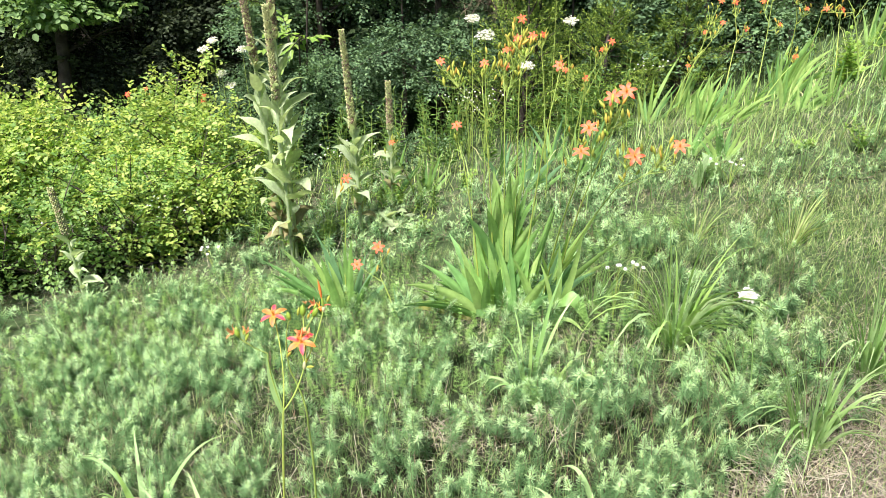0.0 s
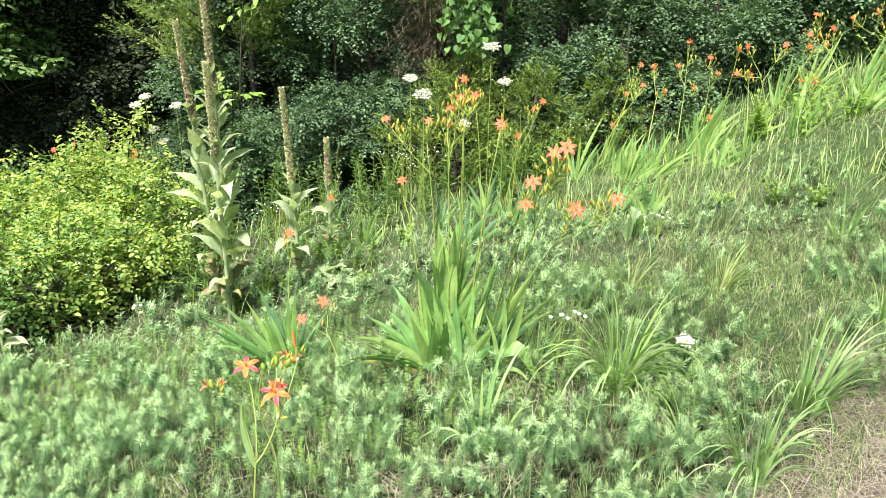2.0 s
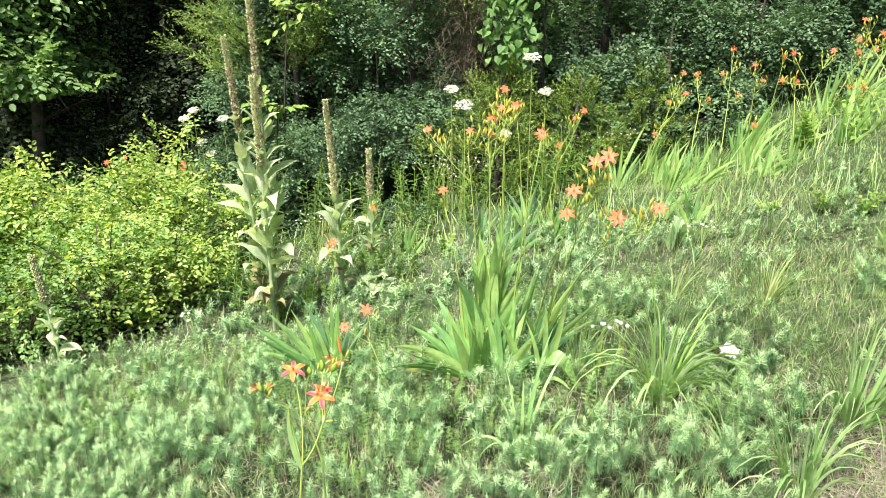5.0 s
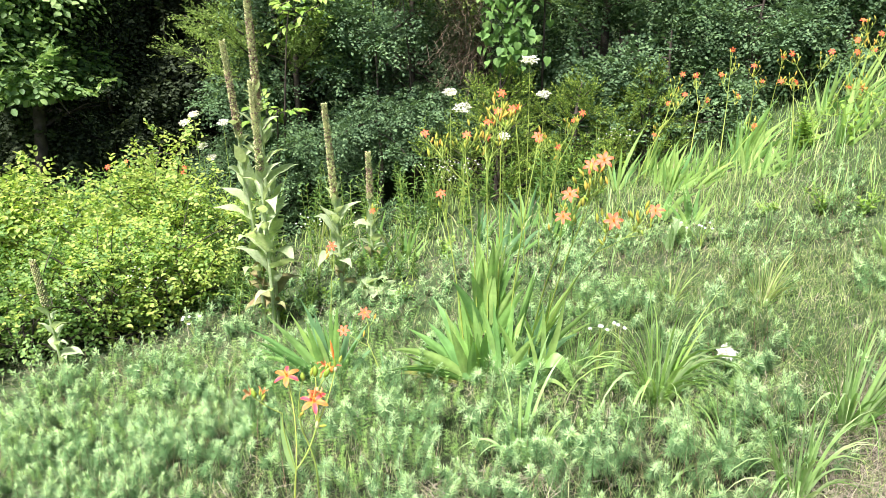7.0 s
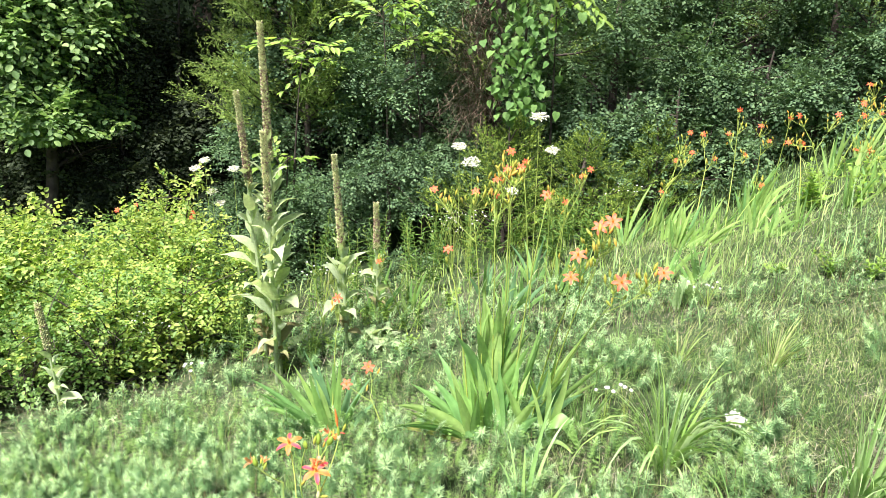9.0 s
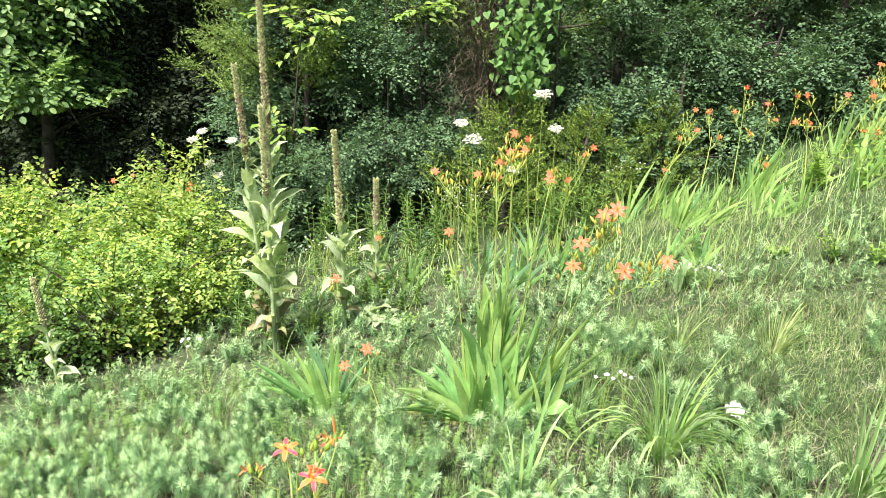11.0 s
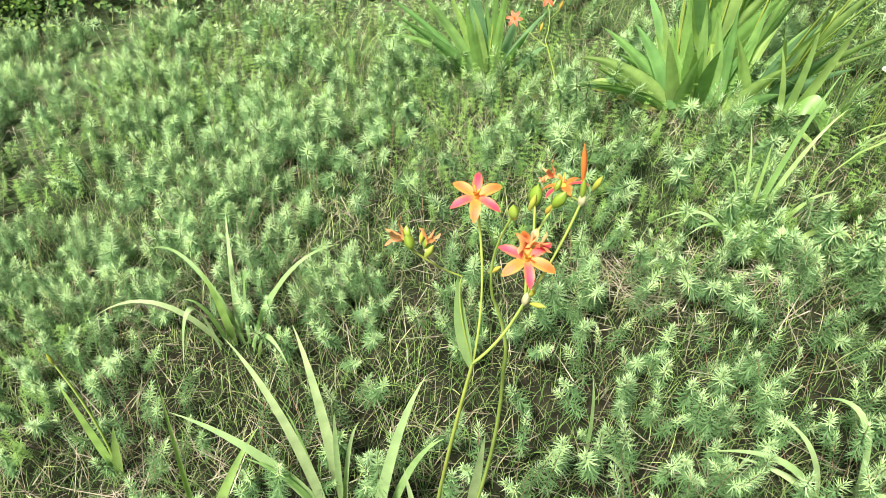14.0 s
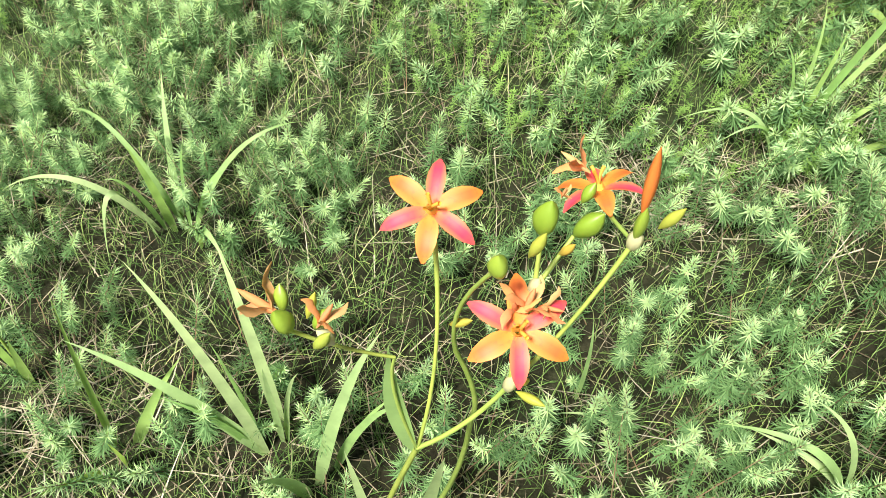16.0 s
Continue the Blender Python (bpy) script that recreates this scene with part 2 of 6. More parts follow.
ROUND_LEAF = leaf_material("round_leaf", [(0.12, 0.23, 0.08), (0.23, 0.38, 0.13), (0.35, 0.52, 0.18)], 0.4, 0.55, 30, big=0.8, coat=0.2)
BRIGHT_LEAF = leaf_material("fresh_leaf", [(0.24, 0.42, 0.07), (0.34, 0.51, 0.10), (0.20, 0.37, 0.07)], 0.45, 0.45, 30)
CEDAR = leaf_material("cedar_sprays", [(0.11, 0.19, 0.045), (0.21, 0.33, 0.075), (0.34, 0.47, 0.11)], 0.3, 0.6, 40, big=1.3)
JUNIPER = leaf_material("juniper_sprays", [(0.07, 0.135, 0.025), (0.17, 0.29, 0.045), (0.42, 0.56, 0.09)], 0.3, 0.6, 40, big=2.0)
VINE_LEAF = leaf_material("vine_leaf", [(0.10, 0.22, 0.055), (0.15, 0.30, 0.075), (0.21, 0.37, 0.10)], 0.35, 0.55, 30, coat=0.15)
WEED = leaf_material("weed_leaf", [(0.08, 0.18, 0.04), (0.13, 0.26, 0.05), (0.20, 0.33, 0.07)], 0.3, 0.5, 40)
# the deep wood's shade is put into these two leaf colours
SHADE_LEAF = leaf_material("shade_dark_leaf", [(0.016, 0.030, 0.016), (0.028, 0.050, 0.026), (0.045, 0.075, 0.038)], 0.2, 0.6, 30, big=0.8, coat=0.1)
HOLLOW_SHADE_LEAF = leaf_material("hollow_shade_leaf", [(0.030, 0.045, 0.022), (0.055, 0.080, 0.038), (0.085, 0.115, 0.055)], 0.2, 0.6, 30, big=0.8, coat=0.1)
# backdrop colour holds the shade of the wood's depth
SHADE_BACKDROP = leaf_material("shade_dark_backdrop", [(0.010, 0.018, 0.008), (0.016, 0.028, 0.012)], 0.0, 0.9, 2.5, big=0.5, coat=0.0)
BARK = solid_material("bark", [(0.030, 0.026, 0.018), (0.072, 0.062, 0.042), (0.11, 0.095, 0.068)], 0.95, 9, 0.015)
TWIG = solid_material("dead_twigs", [(0.09, 0.07, 0.04), (0.18, 0.14, 0.08), (0.06, 0.05, 0.03)], 0.9, 30, 0.001, island=True)
PEBBLE = solid_material("pebbles", [(0.25, 0.22, 0.18), (0.40, 0.37, 0.32), (0.33, 0.27, 0.21)], 0.9, 80, 0.001, island=True)


# ---- mesh helpers ----
def soft_clip(v, k):
    return k * np.tanh(v / k)


def lumps(x, y):
    return (0.018 * np.sin(3.1 * x + 1.3 * y) * np.cos(2.3 * y - 0.7 * x) + 0.010 * np.sin(7.7 * x - 2.0 * y + 1.0)
            + 0.008 * np.cos(9.1 * y + 3.3 * x))


def ramp01(t):
    t = np.clip(t, 0, 1)
    return t * t * (3 - 2 * t)


def ground_z(x, y):
    """A bank that climbs to the right and drops a little towards the wood."""
    far = np.exp(-((np.asarray(x) / 8.0) ** 2 + ((np.asarray(y) - 3) / 8.0) ** 2))
    rise = 0.45 * ramp01((np.asarray(x) - 1.5) / 1.6) * ramp01((np.asarray(y) - 3.1) / 1.6)
    return rise + 0.11 + 0.234 * soft_clip(x, 4.0) - 0.039 * soft_clip(y, 6.0) + lumps(x, y) * far


def on_ground(x, y, sink=0.0):
    return np.array([x, y, float(ground_z(x, y)) - sink])


def mesh_of(name, verts, faces, mats, slots=None, smooth=True):
    """A mesh from an array of vertices and either one array of equal faces or a list of such arrays."""
    me = bpy.data.meshes.new(name)
    groups = faces if isinstance(faces, list) else [faces]
    groups = [np.asarray(g, np.int32) for g in groups if len(g)]
    verts = np.asarray(verts, np.float32).reshape(-1, 3)
    loops = np.concatenate([g.ravel() for g in groups])
    sizes = np.concatenate([np.full(len(g), g.shape[1], np.int32) for g in groups])
    starts = np.concatenate([[0], np.cumsum(sizes)[:-1]]).astype(np.int32)
    me.vertices.add(len(verts))
    me.vertices.foreach_set("co", verts.ravel())
    me.loops.add(len(loops))
    me.loops.foreach_set("vertex_index", loops)
    me.polygons.add(len(sizes))
    me.polygons.foreach_set("loop_start", starts)
    me.polygons.foreach_set("loop_total", sizes)
    for m in mats if isinstance(mats, (list, tuple)) else [mats]:
        me.materials.append(m)
    if slots is not None:
        me.polygons.foreach_set("material_index", np.asarray(slots, np.int32))
    me.polygons.foreach_set("use_smooth", np.full(len(sizes), smooth))
    me.update(calc_edges=True)
    return me


def thing(name, at, label, category, group="", kind=""):
    ob = new(name)
    ob.location = at
    ob.empty_display_size = 0.05
    return tagged(ob, label, category, group, kind)


def part(name, me, parent, label="", m=None):
    ob = new(name, me)
    ob.parent = parent
    if m is not None:
        ob.matrix_basis = m
    return tagged(ob, label)


def unit(v):
    v = np.asarray(v, float)
    return v / max(1e-9, np.linalg.norm(v))


PROFILES = {
    "sword": lambda u: np.minimum(1, (0.60 + 1.6 * u)) * np.clip(1 - u ** 2.4, 0.02, 1),
    "grass": lambda u: np.minimum(1, 0.5 + 3 * u) * np.clip(1 - u ** 1.8, 0.02, 1),
    "oval": lambda u: np.clip(np.sin(np.pi * np.clip(u, 0, 1) ** 0.8) ** 0.8, 0.10, 1) * (1 - 0.9 * (u > 0.995)),
    "lance": lambda u: np.clip(np.sin(np.pi * np.clip(u, 0, 1) ** 0.72) ** 0.95, 0.07, 1) * np.clip(1 - 0.93 * u ** 6, 0.03, 1),
    "petal": lambda u: np.clip(np.sin(np.pi * (0.10 + 0.88 * u)) ** 0.75, 0.12, 1),
}


def blade(p0, d0, side, length, width, profile="sword", droop=0.0, n=7, fold=0.15, wave=0.0, cols=3, bow=0.0, seed=0.0):
    """A leaf as a bent ribbon: rings of cols points along a path that starts along d0 and sags."""
    us = np.linspace(0, 1, n)
    d, p, s = unit(d0), np.array(p0, float), unit(side)
    step, rows = length / (n - 1), []
    wid = PROFILES[profile](us) * width / 2
    for i, u in enumerate(us):
        s = unit(s - d * np.dot(s, d))
        up = np.cross(s, d)
        for c in np.linspace(-1, 1, cols):
            lift = abs(c) * fold + (0.07 * np.cos(9.42 * c) if cols == 7 else 0.0) + wave * np.sin(9 * u + 2.5 * c + seed) * (abs(c) > 0.5)
            rows.append(p + s * c * wid[i] + up * lift * wid[i])
        sag = droop * step / length * (0.4 + 1.6 * u)
        d = unit(d + np.array([0, 0, -sag]) + s * bow * step / length)
        p = p + d * step
    a = np.arange((n - 1) * cols).reshape(n - 1, cols)[:, :-1].ravel()
    return np.array(rows), np.stack([a, a + 1, a + 1 + cols, a + cols], 1)


def draped(path, side, width, profile="sword", fold=0.25):
    """A leaf laid along a given path."""
    pts = np.asarray(path, float)
    tang, n = np.gradient(pts, axis=0), len(path)
    wid = PROFILES[profile](np.linspace(0, 1, n)) * width / 2
    rows = []
    for i in range(n):
        d = unit(tang[i])
        s = unit(np.asarray(side) - d * np.dot(side, d))
        for c in (-1, 0, 1):
            rows.append(pts[i] + s * c * wid[i] + np.cross(s, d) * abs(c) * fold * wid[i])
    a = np.arange((n - 1) * 3).reshape(n - 1, 3)[:, :-1].ravel()
    return np.array(rows), np.stack([a, a + 1, a + 4, a + 3], 1)


def tube(points, radii, sides=6):
    pts = np.asarray(points, float)
    n = len(pts)
    radii = np.broadcast_to(radii, n) if np.ndim(radii) == 0 or len(radii) == n else np.interp(np.linspace(0, 1, n), np.linspace(0, 1, len(radii)), radii)
    tang = np.gradient(pts, axis=0)
    ref = unit(np.cross(unit(tang[0]), (0.31, 0.87, 0.37)))
    rows = []
    for i in range(n):
        t = unit(tang[i])
        ref = unit(ref - t * np.dot(ref, t))
        b = np.cross(t, ref)
        for k in range(sides):
            a = 2 * np.pi * k / sides
            rows.append(pts[i] + radii[i] * (np.cos(a) * ref + np.sin(a) * b))
    f = []
    for i in range(n - 1):
        for k in range(sides):
            f.append((i * sides + k, i * sides + (k + 1) % sides, (i + 1) * sides + (k + 1) % sides, (i + 1) * sides + k))
    return np.array(rows), np.array(f)


def join(pieces):
    """Joins (vertices, quads) pairs into one."""
    v, f, k = [], [], 0
    for pv, pf in pieces:
        v.append(pv)
        f.append(np.asarray(pf) + k)
        k += len(pv)
    return np.concatenate(v), np.concatenate(f)


def bezier(a, b, c, n=8):
    t = np.linspace(0, 1, n)[:, None]
    return (1 - t) ** 2 * np.asarray(a) + 2 * t * (1 - t) * np.asarray(b) + t ** 2 * np.asarray(c)


def lobed(length, radius, lobes=3, rings=7, sides=9, pinch=0.8):
    """A seed pod or bud along +z."""
    rows, f = [], []
    for i in range(rings):
        u = i / (rings - 1)
        r = radius * max(0.03, np.sin(np.pi * (0.02 + 0.98 * u)) ** pinch)
        for k in range(sides):
            a = 2 * np.pi * k / sides
            rr = r * (1 + 0.10 * np.cos(lobes * a))
            rows.append((rr * np.cos(a), rr * np.sin(a), length * u))
    for i in range(rings - 1):
        for k in range(sides):
            f.append((i * sides + k, i * sides + (k + 1) % sides, (i + 1) * sides + (k + 1) % sides, (i + 1) * sides + k))
    return np.array(rows), np.array(f)


def aim(at, axis, spin=0.0):
    """A pose whose z runs along axis."""
    q = Vector(axis).to_track_quat("Z", "Y")
    return Matrix.Translation(Vector(at)) @ q.to_matrix().to_4x4() @ Matrix.Rotation(spin, 4, "Z")


def many_blades(base, azim, lean, length, width, droop, segs=4):
    """Thousands of thin blades at once: tapered ribbons."""
    n = len(base)
    h = np.stack([np.cos(azim), np.sin(azim), np.zeros(n)], 1)
    side = np.stack([-np.sin(azim), np.cos(azim), np.zeros(n)], 1)
    ang, p = lean.copy(), base.copy()
    v = np.empty((n, segs + 1, 2, 3), np.float32)
    for i in range(segs + 1):
        w = (width * (1 - (i / segs) ** 1.6) * 0.5 + 0.0001)[:, None]
        v[:, i, 0], v[:, i, 1] = p - side * w, p + side * w
        d = h * np.sin(ang)[:, None] + UP * np.cos(ang)[:, None]
        p = p + d * (length / segs)[:, None]
        ang = np.minimum(ang + droop / segs, 2.6)
    k = (np.arange(n) * 2 * (segs + 1))[:, None]
    a = k + 2 * np.arange(segs)[None, :]
    return v.reshape(-1, 3), np.stack([a, a + 1, a + 3, a + 2], -1).reshape(-1, 4)


def many_leaves(at, axis, normal, length, width, fold=0.25, plain=False):
    """Many small folded oval leaves: two quads each, sharing the midrib; plain: one quad."""
    n = len(at)
    axis = axis / np.linalg.norm(axis, axis=1, keepdims=True)
    side = np.cross(axis, normal)
    side /= np.linalg.norm(side, axis=1, keepdims=True) + 1e-9
    nor = np.cross(side, axis)
    L, W = length[:, None], width[:, None] * 0.5
    if plain == "round":
        v = np.empty((n, 8, 3), np.float32)
        v[:, 0], v[:, 4] = at, at + axis * L - nor * L * 0.10
        for j, (u, s) in {1: (0.12, -0.62), 2: (0.48, -1), 3: (0.84, -0.66), 7: (0.12, 0.62), 6: (0.48, 1), 5: (0.84, 0.66)}.items():
            v[:, j] = at + axis * L * u + side * W * s + nor * W * fold * abs(s)
        k = (np.arange(n) * 8)[:, None]
        f = np.concatenate([k + np.array([[0, 1, 2, 3, 4]]), k + np.array([[0, 4, 5, 6, 7]])], 1).reshape(-1, 5)
        return v.reshape(-1, 3), f
    if plain:
        v = np.stack([at, at + axis * L * 0.45 - side * W + nor * W * fold, at + axis * L - nor * L * 0.12, at + axis * L * 0.45 + side * W], 1)
        return v.reshape(-1, 3), np.arange(4 * n).reshape(-1, 4)
    v = np.empty((n, 6, 3), np.float32)
    v[:, 0] = at
    v[:, 3] = at + axis * L - nor * L * 0.12
    for j, (u, s) in {1: (0.30, -1), 2: (0.68, -0.8), 5: (0.30, 1), 4: (0.68, 0.8)}.items():
        v[:, j] = at + axis * L * u + side * W * s + nor * W * fold
    k = (np.arange(n) * 6)[:, None]
    f = np.concatenate([k + np.array([[0, 1, 2, 3]]), k + np.array([[0, 3, 4, 5]])], 1).reshape(-1, 4)
    return v.reshape(-1, 3), f


def turned(n, gen):
    v = gen.normal(size=(n, 3))
    return v / np.linalg.norm(v, axis=1, keepdims=True)


# ---- the ground ----
def spread(near, far, step, ratio=1.35):
    inner = list(np.arange(-near, near + 1e-6, step))
    out, d = [], step
    x = near
    while x < far:
        d *= ratio
        x += d
        out.append(x)
    return np.array([-v for v in reversed(out)] + inner + out)


gx, gy = spread(5, 600, 0.08), spread(5, 600, 0.08) + 2.5
XX, YY = np.meshgrid(gx, gy, indexing="ij")
gv = np.stack([XX, YY, ground_z(XX, YY)], -1).reshape(-1, 3)
gi = np.arange(len(gx) * len(gy)).reshape(len(gx), len(gy))
gf = np.stack([gi[:-1, :-1], gi[1:, :-1], gi[1:, 1:], gi[:-1, 1:]], -1).reshape(-1, 4)
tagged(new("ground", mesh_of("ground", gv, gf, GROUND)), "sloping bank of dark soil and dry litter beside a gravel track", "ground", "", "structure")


# ---- woodland edge ----
def limbs(base, height, reach, count, gen, radius=0.05, lean=(0, 0), first=0.12):
    """A tapered trunk with limbs; returns the mesh pieces and the limb ends."""
    top = np.array([base[0] + lean[0], base[1] + lean[1], base[2] + height])
    mid = (base + top) / 2 + gen.normal(0, 0.05 * height, 3) * (1, 1, 0)
    trunk = bezier(base - UP * 0.05, mid, top, 10)
    out, ends = [tube(trunk, [radius * 1.3, radius, radius * 0.75, radius * 0.3], 8)], []
    for i in range(count):
        u = first + (0.97 - first) * (i + gen.random()) / count
        p = trunk[int(u * 9)]
        a = gen.random() * 2 * np.pi
        r = reach * (0.6 + 0.6 * gen.random()) * (1.1 - 0.55 * u)
        e = p + np.array([np.cos(a) * r, np.sin(a) * r, gen.normal(0.10, 0.25) * reach])
        c = (p + e) / 2 + UP * 0.15 * r
        path = bezier(p, c, e, 6)
        out.append(tube(path, [radius * 0.42, radius * 0.28, radius * 0.08], 5))
        ends += [path[3], path[4], e]
        for _ in range(2):
            q = path[3] + gen.normal(0, 0.3, 3) * r * (1, 1, 0.7)
            out.append(tube(np.array([path[2], (path[2] + q) / 2 + UP * 0.03, q]), [radius * 0.2, radius * 0.05], 4))
            ends.append(q)
    return out, np.array(ends)


def leaf_crown(ends, total, clump, size, aspect, gen, upward=0.55, hang=0.3, plain=False, low=99.0, floor=0.02):
    """Leaves gathered in clumps round the limb ends."""
    per = 8
    twigs = total // per
    weight = np.where(ends[:, 2] < low, 6.0, 1.0)
    pick = gen.choice(len(ends), twigs, p=weight / weight.sum())
    shell = turned(twigs, gen) * np.array([1.15, 1.15, 0.8])
    start = ends[pick] + shell * (gen.random(twigs) * 0.75)[:, None] * clump
    run = shell + turned(twigs, gen) * 0.6 - UP * hang + UP * 0.25
    run /= np.linalg.norm(run, axis=1, keepdims=True)
    side = np.cross(run, UP + turned(twigs, gen) * 0.35)
    side /= np.linalg.norm(side, axis=1, keepdims=True)
    face = np.cross(side, run)
    face *= np.sign(face[:, 2:3] + 1e-6)
    k = np.tile(np.arange(per), twigs)
    rep = lambda a: np.repeat(a, per, 0)
    step = size * 0.62
    at = rep(start) + rep(run) * (k * step)[:, None] - UP * (hang * 0.25 * step * k ** 1.5)[:, None]
    sign = np.where(k % 2 == 0, 1.0, -1.0)
    n = len(at)
    axis = rep(run) * 0.55 + rep(side) * sign[:, None] * 0.9 + gen.normal(0, 0.28, (n, 3)) - UP * hang * 0.5
    normal = rep(face) * upward * 2 + turned(n, gen) * 0.45
    ln = size * (0.55 + 0.75 * gen.random(n))
    keep = at[:, 2] > ground_z(at[:, 0], at[:, 1]) + floor
    return many_leaves(at[keep], axis[keep], normal[keep], ln[keep], ln[keep] * aspect, 0.3, plain)


def broadleaf(name, x, y, height, reach, count, leaves, clump, size, aspect, mat, label, category, seed, radius=0.05, lean=(0, 0), hang=0.3, floor=0.02, first=0.12):
    gen = np.random.default_rng(seed)
    base = on_ground(x, y)
    t = thing(name, base, label, category)
    wood, ends = limbs(base, height, reach, count, gen, radius, lean, first)
    wv, wf = join(wood)
    part("trunk", mesh_of("trunk", wv - base, wf, BARK), t)
    fine = mat is not ROUND_LEAF
    near = y < 7.6
    lv, lf = leaf_crown(ends, int(leaves * (3.5 if fine and near else 1.3 if fine else 1.5)), clump * (0.86 if fine else 1.0), size * ((0.47 if near else 0.57) if fine else 0.70), aspect * (1.25 if fine else 1.0), gen,
                        hang=hang, plain=True if fine else "round", low=base[2] + (2.7 if near else 3.2), floor=floor)
    part("crown", mesh_of("crown", lv - base, lf, mat), t)
    return t


def conifer(name, x, y, height, reach, boughs, sprigs, mat, label, seed, low=0.1, up=0.25, radius=0.07):
    """Cedar or juniper: boughs set with feathery sprays of fine scale leaves."""
    gen = np.random.default_rng(seed)
    base = on_ground(x, y)
    t = thing(name, base, label, "conifer")
    trunk = bezier(base - UP * 0.05, base + UP * height * 0.5 + gen.normal(0, 0.04, 3), base + UP * height, 9)
    wood, ats, axs = [tube(trunk, [radius, radius * 0.7, radius * 0.15], 8)], [], []
    for i in range(boughs):
        u = low + (0.97 - low) * ((i + gen.random()) / boughs) ** 1.35
        p = trunk[0] + UP * height * u
        a = i * 2.4 + gen.normal(0, 0.3)
        r = reach * (1.12 - u) * (0.75 + 0.4 * gen.random())
        e = p + np.array([np.cos(a) * r, np.sin(a) * r, up * r + gen.normal(0, 0.05)])
        path = bezier(p, (p + e) / 2 - UP * 0.08 * r, e, 9)
        wood.append(tube(path, [radius * 0.25, radius * 0.05], 4))
        for j in range(sprigs):
            w = 0.25 + 0.75 * gen.random() ** 0.7
            q = path[min(8, int(w * 8))] + gen.normal(0, 0.02, 3)
            d = unit(unit(e - p) + gen.normal(0, 0.55, 3) + UP * 0.25)
            m = 16
            s = np.linspace(0, 1, m)[:, None]
            ln = 0.20 * reach * (0.6 + 0.6 * gen.random())
            pts = q + d * s * ln + gen.normal(0, 0.006, (m, 3))
            ats.append(np.repeat(pts, 2, 0))
            axs.append(np.repeat(d[None], m * 2, 0) + gen.normal(0, 0.42, (m * 2, 3)))
    wv, wf = join(wood)
    part("trunk", mesh_of("trunk", wv - base, wf, BARK), t)
    at, ax = np.concatenate(ats), np.concatenate(axs)
    n = len(at)
    ln = 0.024 * (0.6 + 0.8 * gen.random(n)) * (reach ** 0.4)
    lv, lf = many_leaves(at, ax, turned(n, gen) + UP * 0.4, ln, ln * 0.27, 0.3, True)
    part("crown", mesh_of("crown", lv - base, lf, mat), t)
    return t


# round-leaved tree and the dark hollow beside it
broadleaf("broadleaf_tree", -3.78, 6.3, 3.3, 0.60, 26, 14000, 0.26, 0.080, 0.80, ROUND_LEAF, "tree with round green leaves hanging low at the wood's edge", "tree", 11, 0.05, (0.15, 0.2), 0.5, floor=1.32, first=0.44)
broadleaf("broadleaf_tree", -2.7, 10.2, 4.6, 1.3, 14, 2600, 0.42, 0.085, 0.6, SHADE_LEAF, "woodland tree with dull green leaves, coloured dark for shade", "tree", 12, 0.09)
broadleaf("broadleaf_tree", -5.2, 7.6, 4.4, 1.4, 14, 5200, 0.40, 0.085, 0.8, ROUND_LEAF, "tree with round green leaves at the wood's edge", "tree", 13, 0.08, floor=1.3, first=0.36)
conifer("cedar_tree", -1.62, 6.72, 3.3, 1.2, 64, 44, CEDAR, "red cedar with feathery olive-green boughs at the wood's edge", 14, 0.35, 0.36)
broadleaf("woodland_shrub", -1.75, 6.3, 1.35, 0.55, 12, 4600, 0.24, 0.060, 0.55, SHRUB_DARK, "dense dark green shrub under the cedar", "shrub", 39, 0.02)
broadleaf("woodland_shrub", -1.35, 6.5, 2.3, 0.85, 14, 8500, 0.30, 0.066, 0.55, SHRUB_DARK, "dense dark green shrub at the foot of the wood", "shrub", 15, 0.03)
broadleaf("woodland_shrub", -0.45, 6.6, 2.6, 0.95, 16, 10500, 0.30, 0.064, 0.5, SHRUB_DARK, "dense dark green shrub at the foot of the wood", "shrub", 16, 0.03)
broadleaf("broadleaf_tree", -0.9, 8.1, 4.6, 1.4, 16, 6200, 0.38, 0.080, 0.55, WOOD_LEAF, "woodland tree with pointed green leaves", "tree", 17, 0.09)
conifer("cedar_tree", 0.12, 6.75, 4.4, 1.25, 40, 20, CEDAR, "red cedar with brown dead lower twigs, hung with vine", 18, 0.30, 0.15, 0.09)
broadleaf("woodland_shrub", 1.15, 6.75, 2.7, 1.0, 15, 9000, 0.30, 0.066, 0.55, WOOD_LEAF, "leafy green shrub among the trees", "shrub", 19, 0.035)
broadleaf("woodland_shrub", 2.1, 7.0, 2.9, 1.05, 15, 8200, 0.32, 0.074, 0.55, WOOD_LEAF, "leafy green shrub among the trees", "shrub", 20, 0.035)
broadleaf("broadleaf_tree", 1.6, 8.4, 4.8, 1.5, 16, 6200, 0.40, 0.085, 0.6, WOOD_LEAF, "woodland tree with broad green leaves", "tree", 21, 0.09)
conifer("cedar_tree", 3.25, 7.1, 4.4, 1.5, 48, 22, CEDAR, "red cedar with olive-green boughs behind the bank", 22, 0.12, 0.22)
broadleaf("woodland_shrub", 2.75, 6.6, 1.9, 0.75, 10, 4200, 0.26, 0.060, 0.6, SHRUB_DARK, "dark green shrub behind the bank", "shrub", 23, 0.03)
broadleaf("broadleaf_tree", 4.6, 7.4, 4.4, 1.4, 14, 5200, 0.40, 0.085, 0.7, ROUND_LEAF, "vine-hung tree with fresh green leaves behind the bank", "tree", 24, 0.08)
